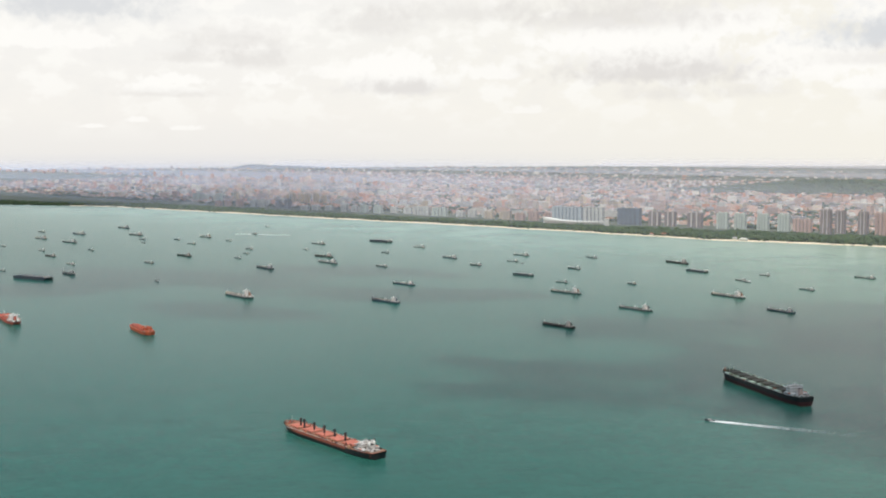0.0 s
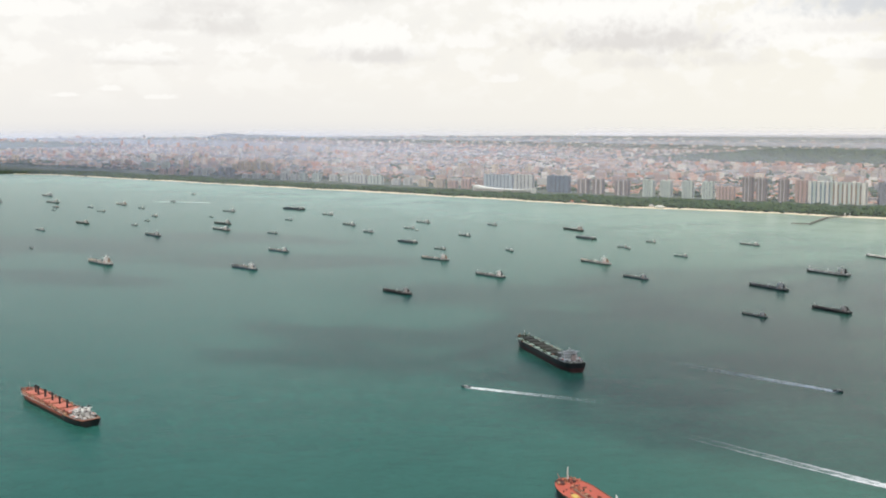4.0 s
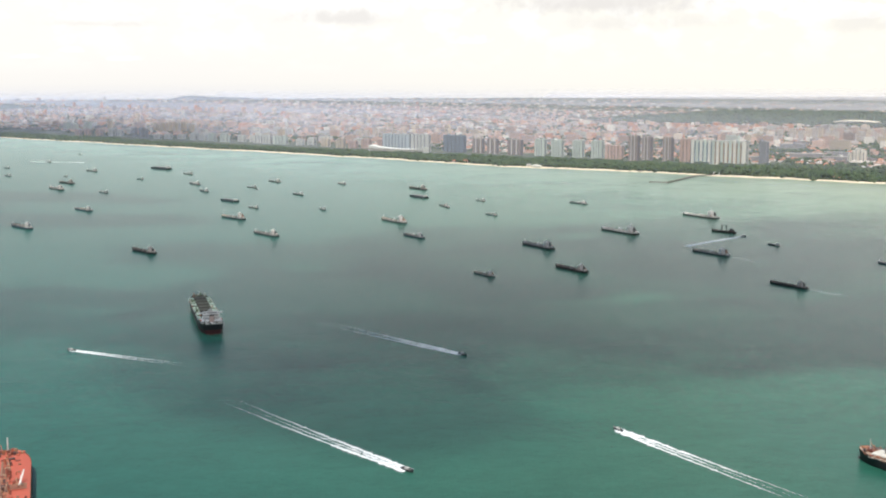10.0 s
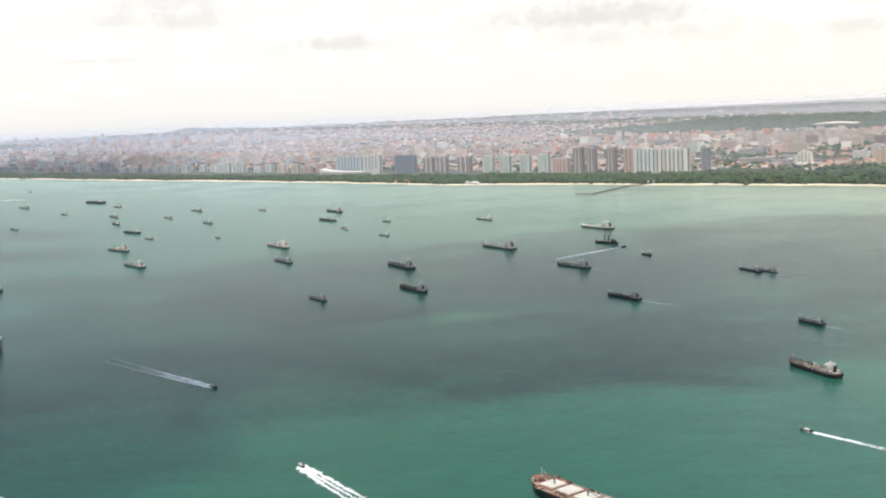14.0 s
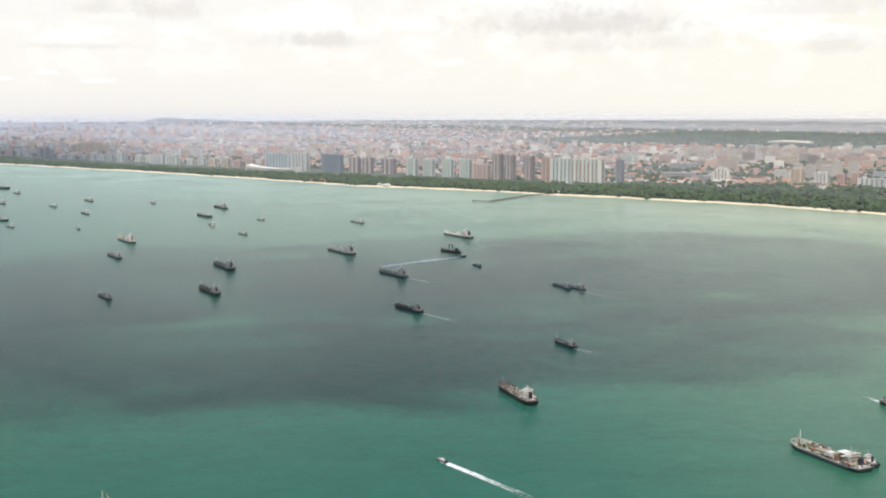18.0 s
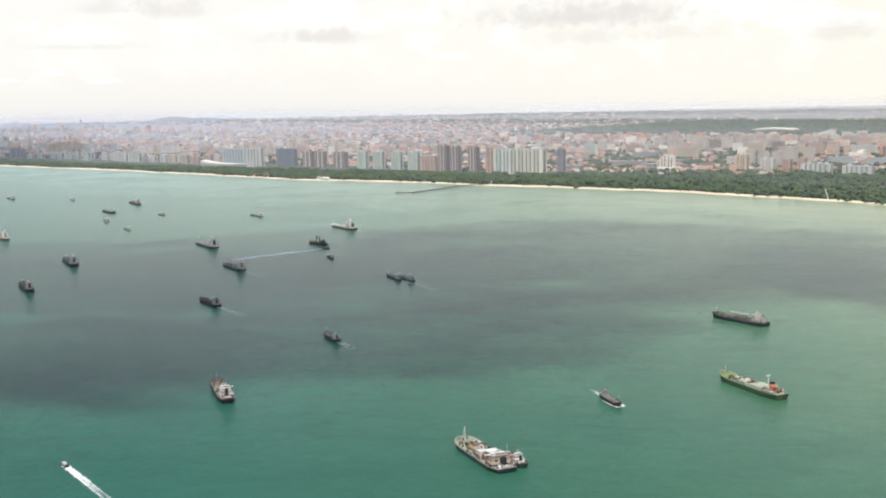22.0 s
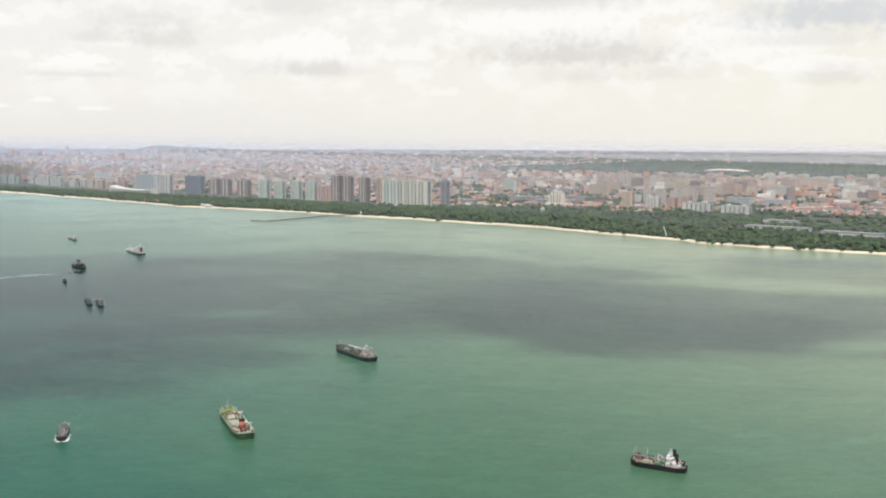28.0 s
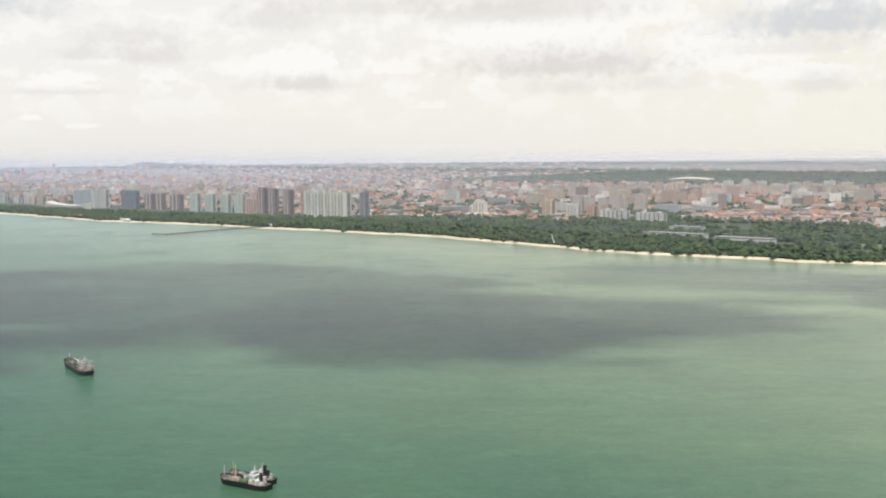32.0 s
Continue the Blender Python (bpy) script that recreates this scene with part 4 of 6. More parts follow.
def wake(x, y, heading, length, spread, label, start=0.3, bend=0.0, fade=1.0, wide=1.0, fresh=0.0):
    """Foam behind a boat at x, y: two bright outer ridges and a churned middle, with a ragged rim."""
    bm = bmesh.new()
    lay = bm.loops.layers.uv.new("UVMap")
    n = 90
    rng = random.Random(int(x * 7 + y))
    for off, w0, w1 in ((-1.0, 0.62, 0.85), (1.0, 0.62, 0.85), (0.0, 0.5, 0.8)):
        prev = None
        for i in range(n):
            s = i / (n - 1)
            px = -s * length
            mid = off * spread * (0.30 + 0.60 * s ** 0.55) + bend * s * s + 0.10 * spread * noise.noise(Vector((s * length * 0.22, off * 7, x))) + 0.06 * spread * noise.noise(Vector((s * length * 0.9, off * 3, y)))
            w = (w0 + (w1 - w0) * s) * rng.uniform(0.35, 1.6) * (0.45 + spread * 0.2) * wide
            cur = [(bm.verts.new((px, mid + k * w, 0.035 + (0.02 if off else 0.03) * (1 - abs(k)))), s, 1 - abs(k)) for k in (-1, 0, 1)]
            if prev:
                for j in (0, 1):
                    q = (prev[j], cur[j], cur[j + 1], prev[j + 1])
                    f = bm.faces.new([v[0] for v in q])
                    for lp, v in zip(f.loops, q):
                        lp[lay].uv = (fade * (v[1] if abs(off) == 1 else min(1, v[1] + start)) - fresh, v[2])
            prev = cur
    me = mesh_of(bm, "wake")
    me.materials.append(M["foam"])
    ob = new("wake", me)
    ob.matrix_world = pose(x, y, 0.02, 0, 0, heading)
    return tagged(ob, label, "wake", "wakes", "stuff")


def moor(ship, x, y, heading, scale=1.0, z=0.0):
    ship.matrix_world = pose(x, y, z, 0, 0, heading) @ Matrix.Scale(scale, 4)
    return ship


# the large ships, each with its own build
orange_ship = moor(bulk_carrier(44, 6.4, 1.6, "orange-red bulk carrier with black deck cranes and white house", M["orange_side"], M["black"], M["rust"], M["rust"], M["coral"], M["dirty"], M["dirty"], 5, 6, M["black"], 2.6, 1.9, 0.35, 0.6, fit=M["red_fittings"], jibs=False), -31.0, 297, 130.5)
part("quarter_plating", strake([(x - 0.04, a + 0.04, b + 0.04, z) for x, a, b, z in hull_rows(44, 6.4, 1.6, 0.35)][:7], 0.2, 0.98), M["black"], orange_ship, "black plating round the stern", True)
moor(bulk_carrier(48, 7.0, 2.5, "black bulk carrier with dark green deck and pale green hatch panels", M["black"], M["maroon"], M["deep_green"], M["oxide"], M["oxide"], M["white"], M["rose"], 7, 0, M["dark"], 2.0, 2.9, 0.15, 0.5, True, fit=M["green_fittings"]), 106.0, 361.0, 106.5)
moor(bulk_carrier(34.5, 5.7, 1.7, "rusty black bulk carrier with cream hatch covers and white house", M["black"], M["black"], M["dust"], M["rust"], M["cream"], M["cream"], M["black"], 6, 3, M["steel"], 1.5, 2.6, 0.35, 0.25, False, M["cream"], M["white"], M["rust"], M["red_fittings"]), 265.3, 215.5, 126)
for s in (1, -1):
    f = part("twin_funnel", pipe((-18.6, s * 0.8, 2.4), (-18.7, s * 0.8, 4.3), 0.36, 0.32, 10), M["white"], orange_ship, "white round funnel with a black top", True)
    part("funnel_top", pipe((-18.7, s * 0.8, 4.3), (-18.7, s * 0.8, 4.75), 0.33, 0.3, 10), M["black"], f, "sooty black funnel top")
red_ship = moor(tanker(46, 8.2, 2.7, "large oil tanker with bright red deck and black hull", M["black"], M["maroon"], M["red"], M["white"], M["red"], M["rust"], 3.4, 0.08, False, house_k=0.09, house_at=-0.38, rim=M["rust"], fit=M["red_fittings"]), 103.2, 207.5, 109)
part("deck_panel", block(12.6, 2.2, 2.7, 1.9, 1.3, 0.08), M["yellow"], red_ship, "yellow painted deck square")
clutter(red_ship, 46, 8.2, 2.72, 70, 77, -0.28, 0.40, 0.09, 0.0, M["red_fittings"])
clutter(red_ship, 46, 8.2, 2.85, 40, 79, 0.42, 0.475, 0.3, 0.0, M["red_fittings"])
part("bow_mast", pipe((20.6, 0, 2.7), (20.6, 0, 6.0), 0.16, 0.1), M["dirty"], red_ship, "tall pale bow mast")
for s in (1, -1):
    part("hose_crane", pipe((3.0, s * 2.2, 2.7), (5.4, s * 3.0, 4.6), 0.2, 0.13, 6), M["white"], red_ship, "white hose crane boom")
moor(tanker(26, 5.4, 1.4, "short orange-red tanker with orange deck and white house", M["orange"], M["maroon"], M["red"], M["orange"], M["orange"], M["red"], 1.9, 0.35, fit=M["red_fittings"]), -134.7, 488, 122)
moor(tanker(28, 6.0, 1.5, "white and red tanker with a tall white house", M["red"], M["maroon"], M["red"], M["white"], M["red"], M["coral"], 2.8, 0.35, house_k=0.2, fit=M["red_fittings"]), -206.5, 521, 122)
moor(tanker(17.5, 3.4, 0.9, "black coastal tanker with brown deck and dark funnel", M["black"], M["black"], M["brown"], M["dirty"], M["black"], M["tan"], 2.1, 0.5, rim=M["brown"]), 326.8, 300.3, 110)
tan_ship = moor(tanker(18.2, 4.7, 0.72, "weathered grey-green coastal tanker with cluttered deck and cream house", M["dark"], M["black"], M["sage"], M["dirty"], M["dark"], M["moss"], 1.7, 0.6, rim=M["dirty"], top=M["tan"], house_k=0.15, fit=M["green_fittings"]), 380.6, 255.2, 114)
clutter(tan_ship, 18.2, 4.7, 0.8, 90, 31, -0.44, 0.42, 0.46, 0.05)
for x, y, l, b, h, tint, what in ((2.4, 0.9, 1.7, 1.3, 0.5, "rust", "rusty deck locker"), (0.6, 0.8, 2.2, 1.6, 0.8, "tan", "tan deck store"), (-1.4, 0.9, 1.5, 1.5, 1.0, "dirty", "weathered deck store"), (-1.0, -1.1, 1.8, 0.9, 0.45, "moss", "moss green deck locker"), (3.9, -0.6, 1.3, 1.2, 0.5, "brown", "brown deck locker"), (-3.2, 0.5, 1.2, 1.9, 0.9, "rust", "rusty deck store")):
    part("deck_store", block(x, y, 0.7, l, b, h, 0.9), M[tint], tan_ship, what)
part("white_roof", block(-4.1, 0.3, 2.35, 1.5, 2.0, 0.12), M["white"], tan_ship, "white canopy roof")
part("roof_post", block(-4.1, 0.3, 1.4, 0.9, 1.3, 0.95), M["brown"], tan_ship, "brown deck house under the canopy")
part("signal_mast", pipe((7.4, 0, 0.9), (7.4, 0, 3.3), 0.11, 0.07), M["white"], tan_ship, "tall white signal mast")
gas_ship = moor(tanker(18.6, 3.6, 1.0, "dark green tanker with white cargo crane and weathered white house", M["dark"], M["deep_green"], M["deep_green"], M["dirty"], M["dirty"], M["grey"], 2.0, 0.45, trunk=True, jib=M["white"], rim=M["grey"], house_k=0.13, fit=M["green_fittings"]), 451.4, 366, 124)
part("cargo_boom", pipe((-3.6, 0.5, 2.5), (2.6, 0.3, 2.3), 0.15, 0.12, 6), M["white"], gas_ship, "long white cargo boom laid level")
green_ship = moor(tanker(19.8, 3.9, 1.05, "green-decked tanker with pale rail, red pipework and red funnel", M["hull_green"], M["hull_green"], M["moss"], M["khaki"], M["coral"], M["green"], 1.0, 0.6, jib=M["rust"], rim=M["pale_green"], top=M["khaki"], house_k=0.15, house_at=-0.33, fit=M["green_fittings"]), 436.4, 296.6, 112.5)
part("raised_deck", block(-3.3, 0, 1.0, 4.6, 3.3, 0.55, 0.96), M["khaki"], green_ship, "broad pale khaki raised deck")
part("hose_rack", block(1.6, 0.3, 1.1, 1.6, 1.9, 0.65, 0.85), M["cream"], green_ship, "cream hose rack")
part("hose_boom", pipe((2.6, -0.9, 1.9), (1.0, 1.2, 2.1), 0.16, 0.13, 6), M["rust"], green_ship, "rusty red hose boom")
stack = part("stern_funnel", pipe((-7.0, 0.2, 1.4), (-7.0, 0.2, 2.7), 0.62, 0.55, 12), M["coral"], green_ship, "round red funnel with a black top", True)
part("funnel_top", pipe((-7.0, 0.2, 2.7), (-7.0, 0.2, 3.1), 0.56, 0.52, 12), M["black"], stack, "sooty black funnel top")
part("radar_mast", pipe((-5.6, 0.2, 1.9), (-5.6, 0.2, 4.0), 0.12, 0.09), M["white"], green_ship, "white radar mast")
part("radar_head", block(-5.6, 0.2, 3.9, 0.3, 0.9, 0.22), M["white"], green_ship, "white radar head")
e_ship = moor(tanker(9.5, 2.4, 0.7, "small black tanker with brown deck and white house", M["black"], M["black"], M["brown"], M["white"], M["black"], M["tan"], 1.8, 0.7, house_k=0.17, house_at=-0.24), 511.1, 272.5, 150)
part("foremast", pipe((1.9, 0, 0.7), (1.9, 0, 3.2), 0.05, 0.03), M["white"], e_ship, "tall white foremast")
part("deck_store", block(1.9, 0.1, 0.75, 1.8, 1.4, 0.35, 0.85), M["tan"], e_ship)
part("deck_cover", block(-0.2, 0.3, 0.75, 1.5, 1.2, 0.3, 0.9), M["green"], e_ship, "green deck cover")
mate = moor(tanker(8.8, 2.1, 0.65, "small dark tanker with a black funnel lying beside another", M["black"], M["black"], M["dust"], M["dirty"], M["black"], M["grey"], 1.5, 0.6, house_k=0.16, house_at=-0.28), 511.6, 275.3, 150)
part("stern_funnel", pipe((-2.9, 0.3, 1.0), (-2.9, 0.3, 2.9), 0.3, 0.27, 8), M["black"], mate, "tall black funnel")
moor(tanker(8.6, 1.9, 0.5, "small dark work boat under way", M["black"], M["black"], M["brown"], M["grey"], M["dark"], M["grey"], 1.1, 0.7, False, house_k=0.14), 406.6, 288.6, -74)
moor(tanker(10, 2.2, 0.6, "small dark coaster with grey house", M["dark"], M["black"], M["grey"], M["dirty"], M["black"], M["grey"], 1.1, 0.6, False), 343.8, 353.7, 115)

raft = moor(tanker(6.6, 2.0, 0.6, "small dark supply boat made fast beside a larger tanker", M["dark"], M["black"], M["brown"], M["dirty"], M["black"], M["rust"], 1.3, 0.6, False, house_k=0.2, house_at=-0.2, fit=M["fittings"]), 385.8, 252.2, 114)
part("signal_mast", pipe((0.6, 0, 0.6), (0.6, 0, 3.0), 0.07, 0.04), M["rust"], raft, "thin rusty mast")

derrick_ship = tanker(13.6, 2.7, 0.7, "dark coaster with two black derrick posts and a brown deck", M["black"], M["black"], M["brown"], M["dark"], M["black"], M["brown"], 1.5, 0.6, False, house_k=0.13)
for x in (-1.6, 0.9):
    post = part("derrick_post", pipe((x, 0, 0.7), (x, 0, 3.4), 0.26, 0.2, 8), M["black"], derrick_ship, "thick black derrick post")
    part("cross_head", block(x, 0, 3.2, 0.5, 1.2, 0.3), M["black"], post)

# anchored coasters and tankers; each kind is built once
KINDS = [
    tanker(20, 3.2, 0.62, "dark grey coastal tanker at anchor with light house", M["dark"], M["black"], M["grey"], M["white"], M["dark"], M["steel"], 2.2, 0.55, name="coastal_tanker", detail=False, rim=M["grey"]),
    tanker(20, 3.1, 0.62, "dark blue coastal tanker at anchor with grey deck", M["navy"], M["black"], M["grey"], M["white"], M["navy"], M["tan"], 2.1, 0.6, True, True, "coastal_tanker", detail=False),
    tanker(20, 3.2, 0.75, "black coastal tanker at anchor with brown deck", M["black"], M["black"], M["brown"], M["dirty"], M["black"], M["brown"], 2.2, 0.45, name="coastal_tanker", detail=False),
    tanker(20, 3.2, 0.65, "grey coastal tanker at anchor with white house", M["dark"], M["black"], M["tan"], M["white"], M["rust"], M["grey"], 2.4, 0.5, name="coastal_tanker", detail=False, house_k=0.15, rim=M["dirty"]),
    tanker(10, 2.0, 0.45, "small dark coaster at anchor", M["dark"], M["black"], M["grey"], M["white"], M["dark"], M["grey"], 1.25, 0.7, False, name="coaster", group="small craft", detail=False, house_k=0.15),
    lighter(20, "long low dark cargo barge", M["dark"], M["grey"]),
    tanker(20, 3.3, 0.62, "black coastal tanker at anchor with pale deck and white house", M["black"], M["black"], M["dirty"], M["white"], M["black"], M["cream"], 2.3, 0.5, name="coastal_tanker", detail=False, house_k=0.14, rim=M["white"]),
    derrick_ship,
]
FLEET = (
    ((-247.9, 726.2, 136, 15.4, 4), (-268.7, 792.4, 136, 12.6, 3), (-306.1, 856.5, 136, 16.3, 2), (-331.5, 907.8, 134, 12.3, 0), (-337.1, 992.3, 136, 24.1, 0), (-379.8, 1039.1, 136, 21.7, 3), (-410.7, 1127.2, 136, 15.4, 0), (-361.5, 1093, 136, 24, 1), (-291.5, 910.1, 136, 8.9, 4), (-301, 750.1, 136, 7.8, 4), (-381, 953.1, 136, 9.4, 4), (-343.2, 1183.7, 136, 24, 1), (-301.7, 1080.6, 136, 24.2, 0), (-278.6, 1020.7, 134, 10.5, 4), (-267.7, 982.9, 136, 7.1, 4), (-214.4, 800.7, 136, 13.5, 1), (-245.9, 1017.6, 136, 8.5, 4), (-221.8, 970.1, 136, 12.4, 0)),
    ((-201.5, 854.8, 134, 19.6, 2), (-227.2, 1051.7, 131, 20.7, 3), (-195.5, 1003.5, 136, 8.8, 4), (-156.3, 835.6, 136, 8.7, 4), (-156.8, 872.8, 136, 7.1, 4), (-161.6, 915.6, 136, 9.8, 4), (-186.3, 1084.4, 128, 10.4, 4), (-191.2, 1196.1, 136, 8.1, 4), (-123.5, 760.2, 131, 21.2, 1), (-113.4, 908, 136, 5.9, 4), (-109.4, 963.9, 135, 18.5, 0), (-92.2, 844.9, 134, 21.1, 2), (-84.2, 798, 129, 23.2, 0), (-55.5, 983, 136, 25.2, 5), (-46.4, 876.6, 136, 8.6, 4), (-43.5, 770.7, 136, 11.9, 1), (-20.4, 925.8, 130, 15.9, 0), (-178.9, 685.1, 124, 6, 4)),
    ((194.6, 436.0, 122, 12.5, 3), (-24.2, 663.4, 136, 18.7, 1), (-113.9, 609.3, 131, 28, 3), (-31.2, 585.6, 132, 22.5, 1), (4.5, 831.8, 124, 18.3, 1), (22.6, 775.4, 127, 12.1, 4), (50.4, 802.8, 132, 11.3, 0), (56, 788, 133, 3.5, 4), (59.9, 849.4, 126, 17.9, 0), (51.6, 710.1, 131, 16, 5), (69, 621, 132, 22, 3), (52.2, 498.8, 130, 19.1, 2), (72.2, 670.5, 132, 9.5, 0), (89, 749.1, 129, 11.7, 4), (111.3, 827.2, 115, 13.5, 1), (113.3, 660.6, 114, 9, 4), (96.5, 552.6, 129, 21.4, 0), (166.6, 785.3, 119, 22.2, 2), (168.1, 727.7, 123, 17.5, 5)),
    ((155.8, 601.8, 122, 23.8, 3), (182.9, 675.7, 124, 8.7, 0), (184.8, 667.9, 112, 6.3, 4), (205.8, 704, 129, 7.8, 0), (167, 542.9, 123, 16.9, 1), (208.3, 629.1, 119, 10.9, 1), (263.5, 686.6, 125, 15.1, 1), (265.6, 555.6, 119, 26.1, 6), (319.5, 616.6, 120, 25.8, 6), (315.0, 552.2, 128, 13.6, 7), (325.4, 508.5, 113, 7.3, 4), (291.8, 485.2, 120, 20.2, 3), (221.7, 508.6, 116, 23.1, 0), (228.4, 446.2, 120, 19.3, 2), (299.8, 409.1, 121, 16.2, 2), (353.9, 452.9, 116, 12.6, 1), (358.6, 450.0, 114, 12.0, 3)),
)
SIZES = (20, 20, 20, 20, 10, 20, 20, 13.6)
base = {}
for row in FLEET:
    for x, y, a, L, k in row:
        s = L / SIZES[k]
        high = s if k == 4 else max(s, 0.62)
        size = (s, max(s, high * 0.9), high)
        m = pose(x, y, 0, 0, 0, a + RNG.uniform(-3, 3))
        if k in base:
            copy_thing(KINDS[k], m @ Matrix.Diagonal((*(p / q for p, q in zip(size, base[k])), 1)))
        else:
            base[k] = size
            KINDS[k].matrix_world = m @ Matrix.Diagonal((*size, 1))
# long tug-drawn barge far off
moor(lighter(30, "long dark barge under way with low sides", M["dark"], M["steel"]), -261, 698.6, 150)

# fast boats and their foam
for x, y, hd, L, ln, sp, bend in ((78.4, 320.0, 154, 3.0, 42, 1.5, 0), (182.8, 312.5, -44, 3.0, 58, 2.2, 1.5), (170, 224.5, -47, 3.2, 64, 2.3, 2.0), (212.6, 247.6, 121, 2.8, 52, 2.3, -1.0), (310, 254.3, 127, 3.0, 27, 0.7, 0)):
    speedboat(x, y, hd, L, "dark open speedboat running fast ahead of white foam")
    wake(x + 0.2 * math.cos(radians(hd)), y + 0.2 * math.sin(radians(hd)), hd, ln, sp * 0.8, "long white wake of a speedboat, fading astern", start=0.12, bend=bend, wide=1.5)
speedboat(320.4, 537, 38, 3.4, "small dark motorboat under way")
wake(319.5, 536.3, 38, 44, 0.8, "thin pale wake of a motorboat", bend=-3, fade=0.75, wide=1.3, fresh=0.75)
wake(408.0, 284.4, -72, 6, 1.5, "short white bow wave round a work boat", fade=0.9)
wake(405.6, 292.3, -74, 8, 0.4, "short white wake astern of a work boat", fade=1.1, wide=0.8)
wake(-206, 1089, 164, 60, 0.9, "thin pale wake near far ships", fade=0.6, wide=1.5, fresh=0.4)
# pale scour that the tide draws out astern of moored ships
for x, y, hd, L, ln in ((291.8, 485.2, 120, 20, 20), (299.8, 409.1, 121, 16, 20), (319.5, 616.6, 120, 26, 14), (356, 450, 115, 14, 20), (265.6, 555.6, 119, 26, 12), (343.8, 353.7, 115, 10, 10)):
    wake(x - 0.5 * L * math.cos(radians(hd)), y - 0.5 * L * math.sin(radians(hd)), hd + 6, ln, 1.0, "faint pale streak on the water astern of a moored ship", fade=0.2, wide=1.8, fresh=-0.74)
# ---------------------------------------------------------------- trees
def jitter_ball(rng, r):
    """A ragged leaf clump of 20 facets."""
    p = (1 + 5 ** 0.5) / 2
    vs = [(-1, p, 0), (1, p, 0), (-1, -p, 0), (1, -p, 0), (0, -1, p), (0, 1, p), (0, -1, -p), (0, 1, -p), (p, 0, -1), (p, 0, 1), (-p, 0, -1), (-p, 0, 1)]
    return np.array([[c * r * 0.53 * rng.uniform(0.7, 1.3) for c in v] for v in vs])


BALL = np.array([(0, 11, 5), (0, 5, 1), (0, 1, 7), (0, 7, 10), (0, 10, 11), (1, 5, 9), (5, 11, 4), (11, 10, 2), (10, 7, 6), (7, 1, 8), (3, 9, 4), (3, 4, 2), (3, 2, 6), (3, 6, 8), (3, 8, 9), (4, 9, 5), (2, 4, 11), (6, 2, 10), (8, 6, 7), (9, 8, 1)])


def crown_arrays(seed, lumps=9):
    """Vertices and triangles of one crown about 1 m in radius, foot of the crown at z = 0."""
    rng = random.Random(seed)
    vs, fs = [], []
    for i in range(lumps):
        a, r, z = rng.uniform(0, 6.28), rng.uniform(0.1, 0.85), rng.uniform(0.25, 1.25)
        r *= math.sqrt(max(0.1, 1 - ((z - 0.55) / 0.95) ** 2))
        ball = jitter_ball(rng, rng.uniform(0.32, 0.58)) + np.array((r * math.cos(a), r * math.sin(a), z))
        fs.append(BALL + 12 * i)
        vs.append(ball)
    return np.concatenate(vs), np.concatenate(fs)


CROWNS = [crown_arrays(40 + i) for i in range(7)]
THIN = [crown_arrays(80 + i, 5) for i in range(5)]


def join_arrays(name, pieces, material):
    """One mesh out of many placed pieces: (vertices, triangles)."""
    nv = sum(len(v) for v, f in pieces)
    vs, fs, k = np.empty((nv, 3)), [], 0
    for v, f in pieces:
        vs[k:k + len(v)] = v
        fs.append(f + k)
        k += len(v)
    fs = np.concatenate(fs)
    me = bpy.data.meshes.new(name)
    me.vertices.add(nv)
    me.vertices.foreach_set("co", vs.ravel())
    n = fs.shape[1]
    me.loops.add(fs.size)
    me.loops.foreach_set("vertex_index", fs.ravel())
    me.polygons.add(len(fs))
    me.polygons.foreach_set("loop_start", np.arange(0, fs.size, n))
    me.update(calc_edges=True)
    me.validate()
    me.materials.append(material)
    return me


def grove(name, label, spots, crowns, material, seed):
    """Woods: a crown at every spot (u, v, radius, height)."""
    rng = random.Random(seed)
    pieces = []
    for u, v, r, h in spots:
        vs, fs = rng.choice(crowns)
        a = rng.uniform(0, 6.28)
        c, s = math.cos(a), math.sin(a)
        p = place(u, v, land_z(u, v))
        k = h / 1.5
        out = np.stack((p.x + r * (c * vs[:, 0] - s * vs[:, 1]), p.y + r * (s * vs[:, 0] + c * vs[:, 1]), p.z - 0.25 * k + k * vs[:, 2]), 1)
        pieces.append((out, fs))
    return tagged(new(name, join_arrays(name, pieces, material)), label, "woods", kind="stuff")


def wood_depth(u):
    """How far inland the park woods reach from the beach."""
    return float(np.interp(u, (-1500, -800, -700, -300, -150, 0, 160, 240, 330, 430, 540, 700, 900), (70, 60, 40, 45, 60, 85, 80, 150, 165, 150, 150, 160, 170)))


CLEAR = ((455, 92, 30, 7), (505, 84, 26, 7), (560, 95, 30, 9), (430, 140, 16, 8), (600, 60, 26, 9), (650, 85, 30, 10))


def in_clearing(u, v):
    return any(abs(u - a) < w and abs(v - shore(u) - b) < h for a, b, w, h in CLEAR)


rng = random.Random(5)
spots = []
for _ in range(12500):
    u = rng.uniform(-1500, 900)
    if u < -250 and rng.random() < 0.55:
        continue
    d = rng.uniform(0, 1) ** 1.0 * wood_depth(u)
    v = shore(u) + width_of_beach(u) + 1.0 + d
    if in_clearing(u, v) or (d > 30 and noise.noise(Vector((u * 0.035, v * 0.05, 0))) > 0.42):
        continue
    r = rng.uniform(1.8, 3.8)
    tall = 1.0 + 0.45 * noise.noise(Vector((u * 0.03, v * 0.03, 21))) + (0.5 if 170 < u < 360 else 0.2 if 60 < u < 430 else 0.0)
    spots.append((u, v, r, tall * rng.uniform(2.2, 3.9)))
grove("park_woods", "dense dark green park trees behind the beach", spots, CROWNS, M["leaf"], 3)

